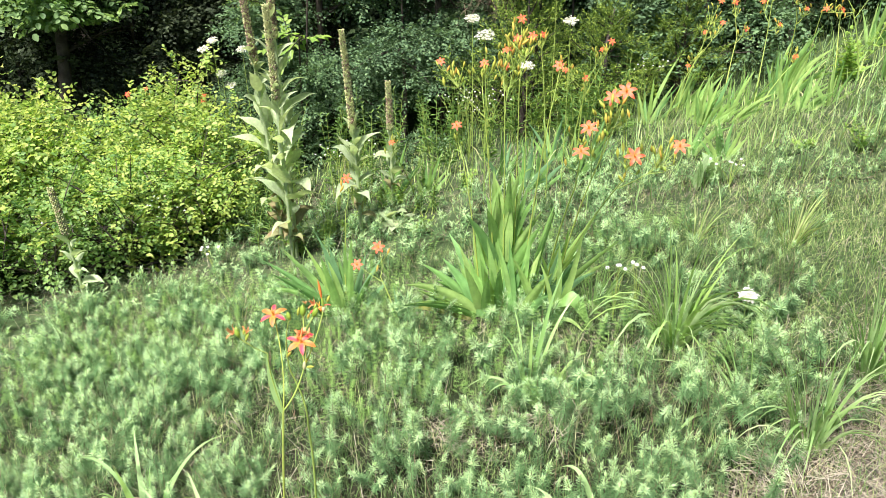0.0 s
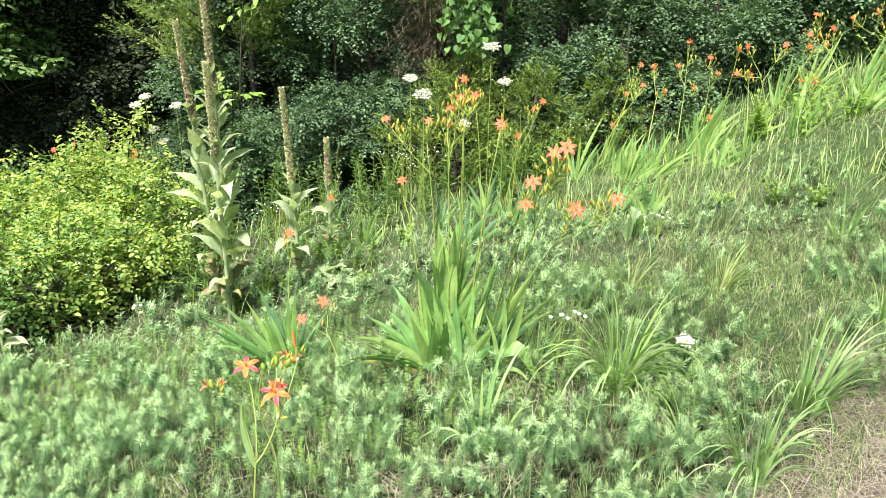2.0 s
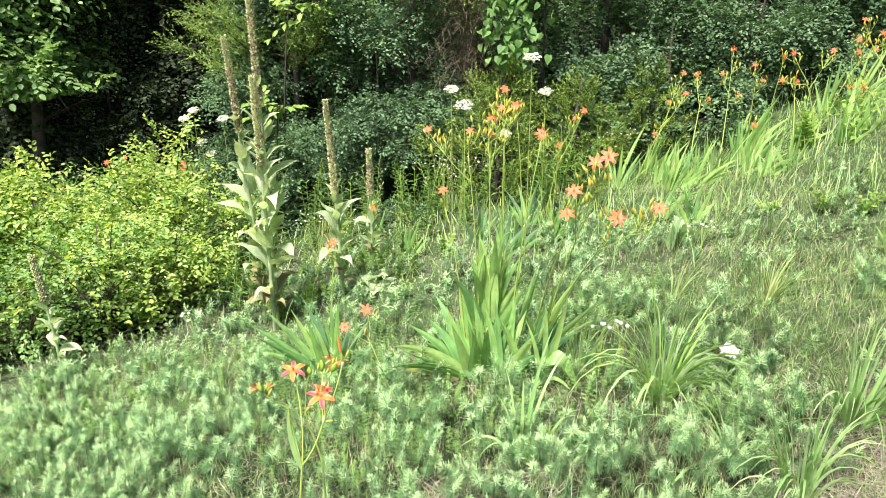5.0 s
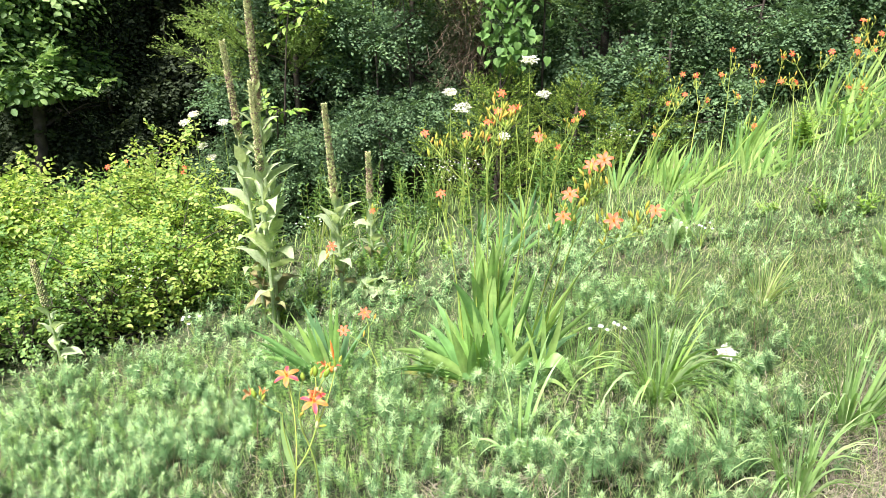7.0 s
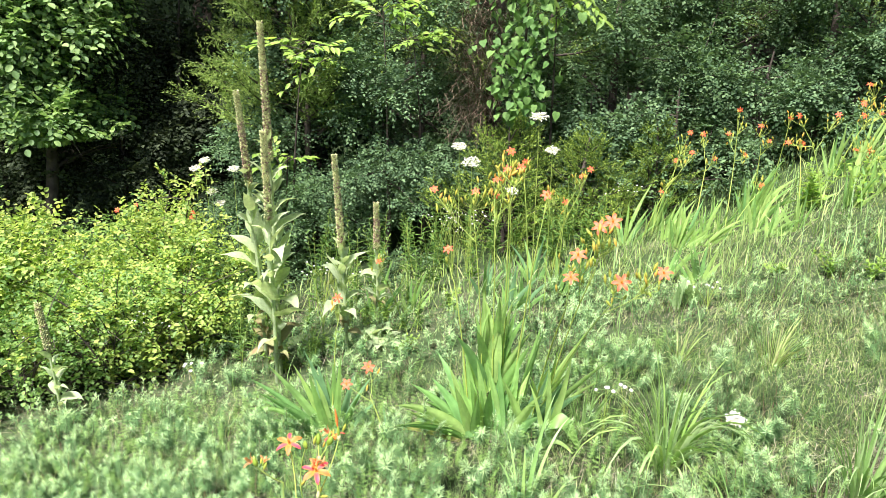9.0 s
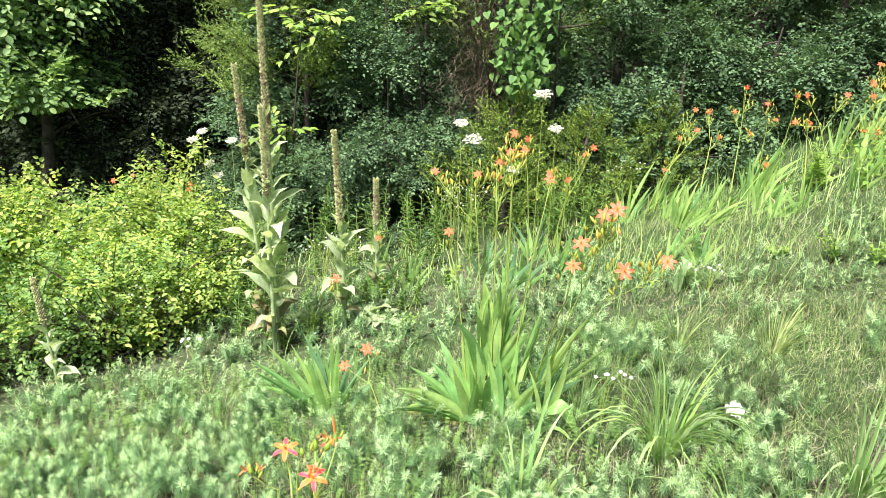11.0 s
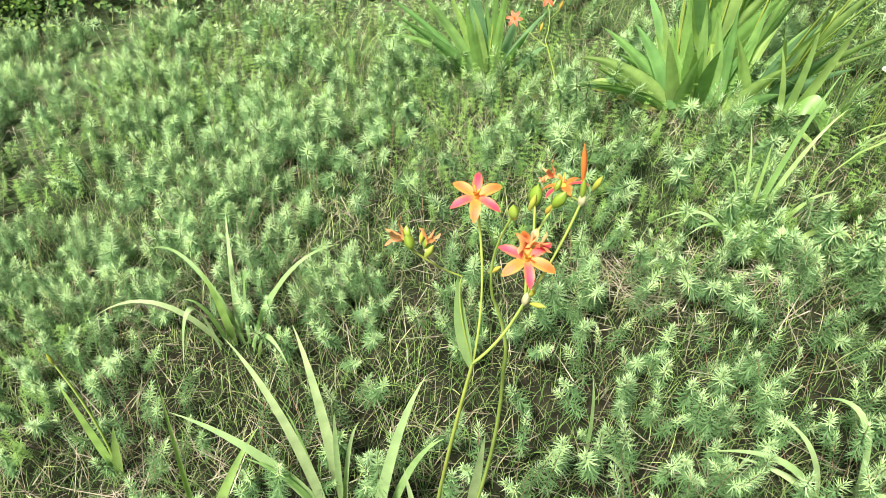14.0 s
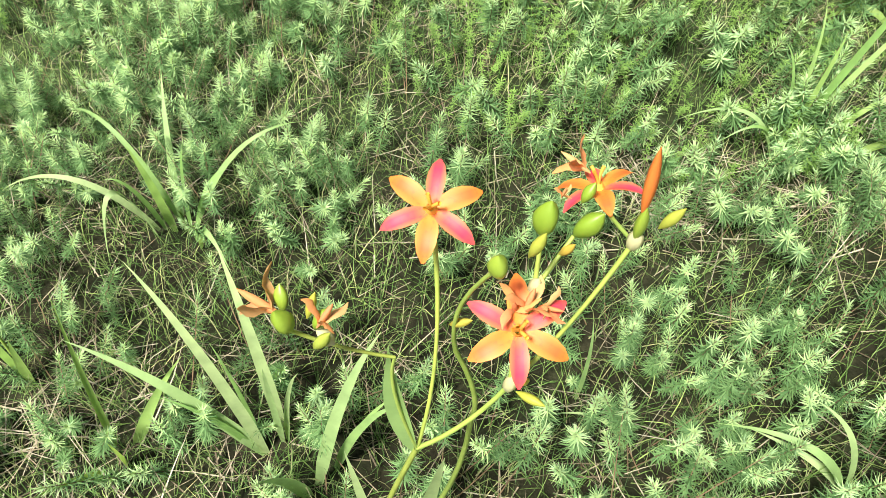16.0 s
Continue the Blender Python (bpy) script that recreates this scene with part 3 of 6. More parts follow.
broadleaf("woodland_shrub", 0.65, 7.1, 2.6, 0.9, 13, 5500, 0.30, 0.068, 0.55, WOOD_LEAF, "leafy green shrub among the trees", "shrub", 28, 0.03)
broadleaf("woodland_shrub", -1.7, 6.1, 0.75, 0.6, 8, 3600, 0.2, 0.052, 0.5, WOOD_LEAF, "low green shrub at the foot of the wood", "shrub", 29, 0.02)
broadleaf("woodland_shrub", -0.7, 6.0, 0.85, 0.7, 9, 4200, 0.22, 0.052, 0.5, SHRUB_DARK, "low dark green shrub at the foot of the wood", "shrub", 30, 0.02)
for sx, sy, sd in ((1.55, 6.25, 34), (2.2, 6.2, 35), (2.85, 6.15, 36), (3.5, 6.1, 37), (0.9, 6.4, 38)):
    broadleaf("woodland_shrub", sx, sy, 0.95, 0.6, 9, 2600, 0.22, 0.07, 0.55, SHRUB_DARK, "low dark green shrub at the top of the bank", "shrub", sd, 0.02)
# hollow shrubs take the leaf colours darkened for shade
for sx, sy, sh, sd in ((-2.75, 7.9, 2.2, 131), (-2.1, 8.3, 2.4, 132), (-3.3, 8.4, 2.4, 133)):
    broadleaf("woodland_shrub", sx, sy, sh, 0.7, 12, 4200, 0.34, 0.10, 0.6, SHADE_LEAF, "shrub deep in the hollow, leaves coloured dark for shade", "shrub", sd, 0.03)
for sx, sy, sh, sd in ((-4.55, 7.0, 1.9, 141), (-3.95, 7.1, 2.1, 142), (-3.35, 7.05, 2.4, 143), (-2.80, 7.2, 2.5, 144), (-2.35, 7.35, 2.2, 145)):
    broadleaf("woodland_shrub", sx, sy, sh, 0.62, 12, 2600, 0.32, 0.095, 0.6, HOLLOW_SHADE_LEAF, "dull green shrub at the hollow's mouth, coloured dark for shade", "shrub", sd, 0.025)
conifer("juniper_shrub", 0.25, 5.75, 0.95, 0.62, 46, 18, JUNIPER, "low bushy juniper with bright tips in front of the trees", 25, 0.03, 0.55, 0.03)
conifer("juniper_shrub", 0.85, 5.85, 0.75, 0.58, 42, 17, JUNIPER, "low bushy juniper with bright tips in front of the trees", 26, 0.03, 0.55, 0.03)
conifer("juniper_shrub", 1.35, 5.95, 0.80, 0.42, 30, 15, JUNIPER, "low bushy juniper with bright tips in front of the trees", 27, 0.03, 0.7, 0.025)

# the wood behind, too deep to tell its trees apart; shade in leaf colour
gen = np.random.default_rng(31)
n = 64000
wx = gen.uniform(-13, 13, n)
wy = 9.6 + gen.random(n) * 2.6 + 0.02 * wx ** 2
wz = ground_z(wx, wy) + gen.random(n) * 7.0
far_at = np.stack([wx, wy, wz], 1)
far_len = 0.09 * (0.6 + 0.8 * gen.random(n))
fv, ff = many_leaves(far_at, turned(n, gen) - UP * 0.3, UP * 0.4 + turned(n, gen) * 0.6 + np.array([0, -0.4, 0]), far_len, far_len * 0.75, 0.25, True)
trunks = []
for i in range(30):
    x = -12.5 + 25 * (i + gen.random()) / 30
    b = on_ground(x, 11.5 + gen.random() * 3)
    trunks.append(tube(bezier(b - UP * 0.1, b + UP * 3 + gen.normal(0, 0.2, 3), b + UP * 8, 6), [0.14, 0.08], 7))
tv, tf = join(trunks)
tagged(new("far_woods", mesh_of("far_woods", np.concatenate([fv, tv]), np.concatenate([ff, tf + len(fv)]), [SHADE_LEAF, BARK],
       np.r_[np.zeros(len(ff)), np.ones(len(tf))])), "deep wood of many trunks, leaves coloured dark for shade", "woods", "", "stuff")
# unseen high canopy over the wood's edge, added to keep it dark
n = 19000
cx, cy = gen.uniform(-10, 10, n), gen.uniform(6.5, 11.5, n)
cz = 3.6 + gen.random(n) * 2.2 + 0.25 * (cy - 6.3)
ln = 0.16 * (0.6 + 0.8 * gen.random(n))
cv, cf = many_leaves(np.stack([cx, cy, cz], 1), turned(n, gen) - UP * 0.2, UP + turned(n, gen) * 0.4, ln, ln * 0.75, 0.25, True)
tagged(new("canopy", mesh_of("canopy", cv, cf, WOOD_LEAF)), "unseen leafy canopy added over the wood to shade it", "canopy", "", "stuff")

# mostly unseen low boughs added to shade the hollow, leaf colour darkened too
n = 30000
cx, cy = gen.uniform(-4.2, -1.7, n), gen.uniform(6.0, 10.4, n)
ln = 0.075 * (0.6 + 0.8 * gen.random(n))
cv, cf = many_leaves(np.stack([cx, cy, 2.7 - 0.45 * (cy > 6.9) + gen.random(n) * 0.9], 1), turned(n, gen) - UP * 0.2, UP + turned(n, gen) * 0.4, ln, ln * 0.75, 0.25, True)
tagged(new("canopy", mesh_of("canopy", cv, cf, SHADE_LEAF)), "low leafy boughs added to shade a hollow in the wood", "canopy", "", "stuff")
# added near-black sheet behind the wood, in place of its shaded depth
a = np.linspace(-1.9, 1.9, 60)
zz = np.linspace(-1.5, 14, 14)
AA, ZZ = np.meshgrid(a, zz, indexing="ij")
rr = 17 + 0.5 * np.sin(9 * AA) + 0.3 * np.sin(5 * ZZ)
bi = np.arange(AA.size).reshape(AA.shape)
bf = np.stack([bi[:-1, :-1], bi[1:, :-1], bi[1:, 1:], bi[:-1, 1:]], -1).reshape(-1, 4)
tagged(new("backdrop", mesh_of("backdrop", np.stack([rr * np.sin(AA), rr * np.cos(AA), ZZ], -1).reshape(-1, 3), bf, SHADE_BACKDROP)), "near-black sheet standing for the wood's shaded depth", "backdrop", "", "structure")

# brown dead twigs round the cedar trunk
gen = np.random.default_rng(33)
n = 1500
b0 = np.stack([0.0 + gen.normal(0, 0.11, n), 6.05 + gen.normal(0, 0.08, n), gen.uniform(0.80, 1.85, n)], 1)
dv, df = many_blades(b0, gen.uniform(0, 2 * np.pi, n), gen.uniform(0.7, 2.4, n), gen.uniform(0.10, 0.32, n), np.full(n, 0.004), gen.uniform(-0.8, 1.2, n), 3)
tagged(new("dead_brush", mesh_of("dead_brush", dv, df, TWIG)), "tangle of brown dead twigs against the cedar trunk", "brush", "", "stuff")


# hanging vine with broad leaves
def vine(x, y, z0, z1, leaves, size, spread_x, seed, label):
    gen = np.random.default_rng(seed)
    base = on_ground(x, y)
    t = thing("vine", base, label, "vine")
    path = np.array([base, base + (0.05, 0.0, 0.7), np.array([x - 0.05, y, z0 + 0.4]), np.array([x + 0.03, y, z1])])
    sv, sf = tube(bezier(path[0], path[1], path[3], 10), [0.014, 0.008], 5)
    part("stem", mesh_of("stem", sv - base, sf, BARK), t)
    # a three-lobed pointed leaf, folded along its midrib and nodding
    half = [(0.0, 0.0), (0.20, -0.06), (0.42, 0.10), (0.50, 0.32), (0.47, 0.50), (0.36, 0.68), (0.16, 0.86), (0.0, 1.02)]
    outline = [(a, b) for a, b in half] + [(-a, b) for a, b in half[-2:0:-1]]
    v = np.array([(a, b * 0.78, -0.55 * b - 0.25 * b * b + 0.30 * abs(a)) for a, b in outline] + [(0, 0.36, -0.26)])
    f = np.array([(i, (i + 1) % len(outline), len(outline)) for i in range(len(outline))])
    leaf_mesh = mesh_of("leaf", v, f, VINE_LEAF)
    for i in range(leaves):
        u = gen.random()
        px = x + gen.normal(0, spread_x) * (0.55 + 0.6 * u)
        p = Vector((px, y - 0.12 - abs(gen.normal(0, 0.10)), z0 + (z1 - z0) * u)) - Vector(base)
        m = Matrix.Translation(p) @ Matrix.Rotation(math.pi + gen.normal(0, 1.1), 4, "Z") @ Matrix.Rotation(gen.normal(-0.25, 0.4), 4, "X") @ Matrix.Rotation(gen.normal(0, 0.4), 4, "Y")
        part("leaf", leaf_mesh, t, "", m @ Matrix.Scale(size * (0.6 + 0.6 * gen.random()), 4))
    return t


vine(0.30, 5.95, 0.98, 2.3, 420, 0.060, 0.16, 41, "climbing vine with broad green leaves hanging from the cedar")
vine(3.15, 6.25, 1.05, 2.4, 120, 0.075, 0.14, 42, "climbing vine with fresh green leaves at the bank's top")


# fresh green sprays that hang out of the wood
def spray(x, y, z, reach, count, size, mat, seed, label, foot):
    gen = np.random.default_rng(seed)
    base = on_ground(*foot)
    t = thing("sapling", base, label, "sapling")
    end = np.array([x, y, z])
    ats, axs = [], []
    wv, wf = tube(bezier(base, (base + end) / 2 + UP * 0.5, end, 9), [0.012, 0.004], 5)
    part("stem", mesh_of("stem", wv - base, wf, BARK), t)
    for _ in range(count):
        a = gen.random() * 6.28
        tip, end = end, end + gen.normal(0, 0.22, 3) * reach
        e = end + np.array([np.cos(a) * reach, np.sin(a) * reach * 0.5, gen.normal(0, 0.30) * reach])
        path = bezier(end, (end + e) / 2 + UP * 0.12 * reach, e, 8)
        wv, wf = tube(path, [0.004, 0.0015], 4)
        part("branch", mesh_of("branch", wv - base, wf, BARK), t)
        for q in path[2:]:
            for s in (-1, 1):
                ats.append(q + gen.normal(0, 0.008, 3))
                axs.append(unit(e - end) + s * np.array([-np.sin(a), np.cos(a), 0]) * 0.9 + gen.normal(0, 0.3, 3) - UP * 0.25)
        end = tip
    n = len(ats)
    ln = size * (0.7 + 0.5 * gen.random(n))
    lv, lf = many_leaves(np.array(ats), np.array(axs), UP + turned(n, gen) * 0.4 - np.array([0, 0.4, 0]), ln, ln * 0.5)
    part("crown", mesh_of("crown", lv - base, lf, mat), t)


spray(-1.35, 6.0, 1.35, 0.42, 9, 0.085, BRIGHT_LEAF, 51, "sapling with fresh yellow-green leaves before the cedar", (-1.5, 6.1))
spray(-1.45, 5.9, 0.62, 0.28, 6, 0.075, BRIGHT_LEAF, 52, "small sapling with fresh green leaves under the shrubs", (-1.5, 6.0))
spray(-0.75, 6.1, 1.75, 0.50, 12, 0.085, BRIGHT_LEAF, 53, "sapling with hanging yellow-green leaves", (-0.7, 6.3))
spray(-0.52, 6.1, 1.55, 0.42, 8, 0.075, BRIGHT_LEAF, 54, "sapling with hanging light green leaves", (-0.4, 6.3))
spray(0.55, 6.1, 1.85, 0.35, 8, 0.095, BRIGHT_LEAF, 55, "sapling with fresh green leaves beside the vine", (0.6, 6.3))


# ---- the yellow-green shrubs ----
def low_shrub(x, y, height, reach, leaves, seed, mat=SHRUB_LEAF, size=0.036):
    gen = np.random.default_rng(seed)
    base = on_ground(x, y)
    t = thing("shrub", base, "low spreading shrub with small green leaves on the bank" if mat is SHRUB_GREEN_SHADED else "low spreading shrub with small yellow-green leaves on the bank", "shrub", "shrubs on the bank")
    wood, ends = [], []
    for i in range(16):
        a = i * 2.4 + gen.normal(0, 0.2)
        r = reach * np.sqrt((i + 0.6) / 16)
        e = base + np.array([np.cos(a) * r, np.sin(a) * r, height * (0.98 - 0.42 * (r / reach) ** 2) + gen.normal(0, 0.10)])
        path = bezier(base, base + (e - base) * (0.3, 0.3, 0.75), e, 8)
        wood.append(tube(path, [0.010, 0.006, 0.002], 5))
        ends += [path[2], path[3], path[4], path[5], path[6], e, e]
        for _ in range(6):
            k = gen.integers(2, 7)
            q = path[k] + gen.normal(0, 0.14, 3)
            wood.append(tube(np.array([path[k], (path[k] + q) / 2 + UP * 0.02, q]), [0.004, 0.0015], 4))
            ends.append(q)
    wv, wf = join(wood)
    part("trunk", mesh_of("trunk", wv - base, wf, BARK), t)
    ends = np.array(ends)
    lv, lf = leaf_crown(ends, int(leaves * 1.55), 0.11, size * 0.86, 0.64, gen, 0.55, 0.10)
    part("crown", mesh_of("crown", lv - base, lf, mat), t)
    # upright leafy shoots that stand over the outline
    ats, axs = [], []
    for _ in range(46):
        p = ends[gen.integers(0, len(ends))]
        d = unit(np.array([gen.normal(0, 0.3), gen.normal(0, 0.3), 1.0]))
        for s in np.linspace(0, 1, 10):
            for sg in (-1, 1):
                a = gen.random() * 6.28
                ats.append(p + d * s * gen.uniform(0.14, 0.20))
                axs.append(np.array([np.cos(a), np.sin(a), 0.7]))
    n = len(ats)
    ln = size * 1.05 * (0.6 + 0.6 * gen.random(n))
    lv, lf = many_leaves(np.array(ats), np.array(axs), UP + turned(n, gen) * 0.5, ln, ln * 0.5)
    tagged(part("shoot_foliage", mesh_of("shoot_foliage", lv - base, lf, mat), t), kind="stuff")


low_shrub(-2.88, 4.25, 1.06, 0.80, 9000, 61, SHRUB_LEAF, 0.042)
low_shrub(-2.04, 4.35, 0.70, 0.70, 8000, 62, SHRUB_LEAF, 0.032)
low_shrub(-1.88, 4.80, 0.80, 0.55, 6000, 63)
low_shrub(-2.5, 5.2, 0.58, 0.75, 5500, 64, SHRUB_GREEN_SHADED)
low_shrub(-3.5, 4.7, 1.15, 0.85, 6500, 65)
low_shrub(-3.45, 3.9, 0.95, 0.7, 5000, 66)
low_shrub(-1.72, 4.22, 0.42, 0.38, 2600, 67)
# low front shrubs use the green with shade put into its colour
low_shrub(-2.35, 3.85, 0.58, 0.5, 2200, 68, SHRUB_GREEN_SHADED, 0.032)
low_shrub(-2.95, 3.60, 0.62, 0.55, 2200, 69, SHRUB_GREEN_SHADED)
low_shrub(-1.95, 3.98, 0.47, 0.45, 2000, 70, SHRUB_GREEN_SHADED, 0.030)
low_shrub(-1.78, 4.55, 0.62, 0.42, 3000, 71, SHRUB_GREEN_SHADED, 0.030)


# ---- mullein ----
def mullein(x, y, height, top_shift, spike, leaves, leaf_len, seed, label, old=3, radius=0.0105, lowest=0.13, browned=0.55):
    """A tall stem with drooping velvet leaves and a spike of seed capsules."""
    gen = np.random.default_rng(seed)
    base = on_ground(x, y)
    t = thing("mullein", base, label, "mullein plant", "mulleins")
    top = np.array([top_shift[0], top_shift[1], height])
    path = bezier((0, 0, -0.02), (top_shift[0] * 0.25, top_shift[1] * 0.25, height * 0.5), top, 14)
    sv, sf = tube(path, [radius, radius * 0.9, radius * 0.6], 7)
    part("stem", mesh_of("stem", sv, sf, MULLEIN), t)
    along = lambda u: np.array([np.interp(u, np.linspace(0, 1, 14), path[:, k]) for k in range(3)])
    # spike: a core crowded with capsules
    u0 = 1 - spike / height
    core = np.array([along(u) for u in np.linspace(u0, 1, 8)])
    pieces = [tube(core, [0.011, 0.013, 0.012, 0.007], 7)]
    slots = [0] * len(pieces[0][1])
    count = int(1050 * spike)
    pv, pf = lobed(0.012, 0.0046, 4, 3, 5)
    for i in range(count):
        w = (i + 0.5) / count
        p = along(u0 + (1 - u0) * w)
        a = i * 2.39996
        out = np.array([np.cos(a), np.sin(a), 0.55])
        rot = np.array(aim((0, 0, 0), out).to_3x3())
        s = (0.95 + 0.65 * gen.random()) * (1.12 - 0.45 * w)
        pieces.append(((pv * s) @ rot.T + p + out * 0.008, pf))
        brown = gen.random() < (browned if 0.08 < w < 0.66 else 0.10)
        slots += [1 if brown else 0] * len(pf)
    cv, cf = join(pieces)
    part("flower_spike", mesh_of("flower_spike", cv, cf, [CAPSULE_GREEN, CAPSULE_BROWN], slots), t, "spike of green and brown seed capsules")
    top_leaf = 1 - spike / height + 0.06
    for i in range(leaves):
        w = i / max(1, leaves - 1)
        u = lowest + (top_leaf - lowest) * w
        p = along(u)
        a = i * 2.39996 + gen.normal(0, 0.6)
        h = np.array([np.cos(a), np.sin(a), 0])
        el = radians(46 + 20 * w + gen.normal(0, 12))
        dry = i < old
        ln = leaf_len * (0.66 if dry else 1.0) * (0.92 + 0.35 * w - 0.95 * w ** 2.0) * (0.72 + 0.45 * gen.random())
        d = h * np.cos(el) + UP * np.sin(el)
        sag = (2.0 if dry else 1.45) - 0.75 * w + gen.normal(0, 0.45)
        v, f = blade(p, d, np.cross(d, UP) + UP * gen.normal(0, 0.35), ln, ln * (0.37 - 0.05 * w), "lance", sag, 11, 0.26, 0.22, 5, gen.normal(0, 0.3), gen.random() * 6)
        part("leaf", mesh_of("leaf", v, f, MULLEIN_OLD if dry else MULLEIN), t, "withered brownish leaf" if dry else "")
    return t


mullein(-0.945, 3.92, 1.85, (-0.03, -0.10), 0.66, 36, 0.28, 71, "tall mullein with pale velvet leaves and a long brown seed spike", 8, lowest=0.05)
mullein(-1.03, 3.95, 1.54, (-0.09, -0.08), 0.48, 30, 0.27, 72, "tall mullein with pale velvet leaves and a brown seed spike", 7, lowest=0.05)
mullein(-0.930, 3.80, 1.34, (-0.02, -0.06), 0.44, 20, 0.24, 73, "mullein with a light green seed spike beside a taller one", 2, browned=0.2)
mullein(-0.60, 4.02, 1.12, (-0.05, -0.08), 0.50, 26, 0.21, 74, "slender mullein with a light green seed spike", 3, 0.010, browned=0.3)
mullein(-0.49, 4.40, 0.76, (-0.01, -0.05), 0.28, 18, 0.17, 75, "short mullein with a brown seed spike", 3, 0.010)
mullein(-1.91, 3.43, 0.68, (-0.05, -0.02), 0.24, 14, 0.15, 76, "small young mullein with a pale spike beside the shrubs", 2, 0.007, browned=0.12)


def rosette(x, y, n, ln, seed, mat=MULLEIN, label="young mullein rosette with pale upright leaves in the grass", steep=74):
    gen = np.random.default_rng(seed)
    base = on_ground(x, y)
    t = thing("mullein_rosette", base, label, "mullein plant")
    for i in range(n):
        a = i * 2.4 + gen.normal(0, 0.3)
        el = radians(steep + gen.normal(0, 12))
        d = np.array([np.cos(a) * np.cos(el), np.sin(a) * np.cos(el), np.sin(el)])
        L = ln * (0.7 + 0.5 * gen.random())
        v, f = blade((0, 0, 0), d, np.cross(d, UP), L, L * 0.42, "oval", 0.9, 8, 0.22, 0.08, 5, seed=i)
        part("leaf", mesh_of("leaf", v, f, mat), t)


rosette(1.13, 3.92, 3, 0.17, 81, ROSETTE)
rosette(1.22, 3.98, 3, 0.16, 82, ROSETTE)
rosette(-0.50, 4.15, 6, 0.20, 83, MULLEIN, "mullein rosette with broad pale leaves under the spikes", 35)
rosette(-0.42, 4.05, 5, 0.17, 84, MULLEIN, "mullein rosette with broad pale leaves under the spikes", 30)


# ---- blackberry lilies ----
pet_v, pet_f = blade((0, 0.002, 0), (0, 1, 0.35), (1, 0, 0), 0.0245, 0.0104, "petal", 0.9, 6, 0.20, 0.0, 5)
PETAL_MESH = mesh_of("petal", pet_v, pet_f, PETAL)
PETAL_MESH_PINK = mesh_of("petal", pet_v * np.array([0.86, 1.0, 1.0]), pet_f, PETAL_PINK)
sty = [tube(np.array([(0, 0, -0.008), (0, 0, 0.0), (0, 0, 0.004)]), [0.0016, 0.0032, 0.0022], 7)]
for k in range(3):
    a = 2 * np.pi * k / 3
    sty.append(tube(bezier((0, 0, 0.002), (0.001 * np.cos(a), 0.001 * np.sin(a), 0.009), (0.004 * np.cos(a), 0.004 * np.sin(a), 0.013), 5), [0.0007, 0.0011], 5))
sty_v, sty_f = join(sty)
PETAL_MESH_CORAL = mesh_of("petal", pet_v, pet_f, PETAL_CORAL)
FLOWER_MESH = mesh_of("flower", sty_v, sty_f, STYLE)
far_p, far_s = [(sty_v, sty_f)], [1] * len(sty_f)
for k in range(6):
    c, s = np.cos(k * np.pi / 3), np.sin(k * np.pi / 3)
    far_p.append((pet_v @ np.array([[c, s, 0], [-s, c, 0], [0, 0, 1]]), pet_f))
    far_s += [0 if k % 2 else 2] * len(pet_f)
FARFLOWER_MESH = mesh_of("flower", *join(far_p), [leaf_material("far_orange_petal", [(0.86, 0.19, 0.06), (0.88, 0.26, 0.07)], 0.35, 0.55, 200), STYLE, leaf_material("far_rosy_petal", [(0.82, 0.12, 0.08), (0.85, 0.18, 0.07)], 0.35, 0.55, 200)], far_s)
BUD_TALL_MESH = mesh_of("bud", *lobed(0.022, 0.0036, 3, 7, 7, 0.8), BUD_ORANGE)
POD_MESH = mesh_of("seed_pod", *lobed(0.019, 0.0046, 3, 8, 12, 0.8), POD)
BUD_MESH = mesh_of("bud", *lobed(0.022, 0.0034, 3, 7, 7, 0.9), BUD)
TWIST_MESH = mesh_of("spent_flower", *join([lobed(0.019, 0.0017, 3, 7, 6, 0.6)] + [blade((0, 0, 0.004), (0.5 * np.cos(q), 0.5 * np.sin(q), 0.8), (-np.sin(q), np.cos(q), 0), 0.019, 0.0052, "petal", 0.9, 7, 0.6, 0.5, 3, 0.6, q) for q in (0.3, 2.2, 4.3)]), WITHERED)


def flower(parent, at, facing, spin=0.0, size=1.0, near=True, coral=False):
    m = aim(at, facing, spin) @ Matrix.Scale(size, 4)
    if not near:
        return part("flower", FARFLOWER_MESH, parent, "orange six-petalled flower", m)
    fl = part("flower", FLOWER_MESH, parent, "open orange flower with six freckled petals", m)
    for k in range(6):
        part("petal", PETAL_MESH_CORAL if coral else (PETAL_MESH_PINK, PETAL_MESH)[k % 2], fl, "" if coral or k % 2 else "rosy petal", Matrix.Rotation(k * math.pi / 3, 4, "Z"))
    return fl


def stalk_mesh(paths, radii):
    v, f = join([tube(p, r, 6) for p, r in zip(paths, radii)])
    return mesh_of("stalk", v, f, STALK)


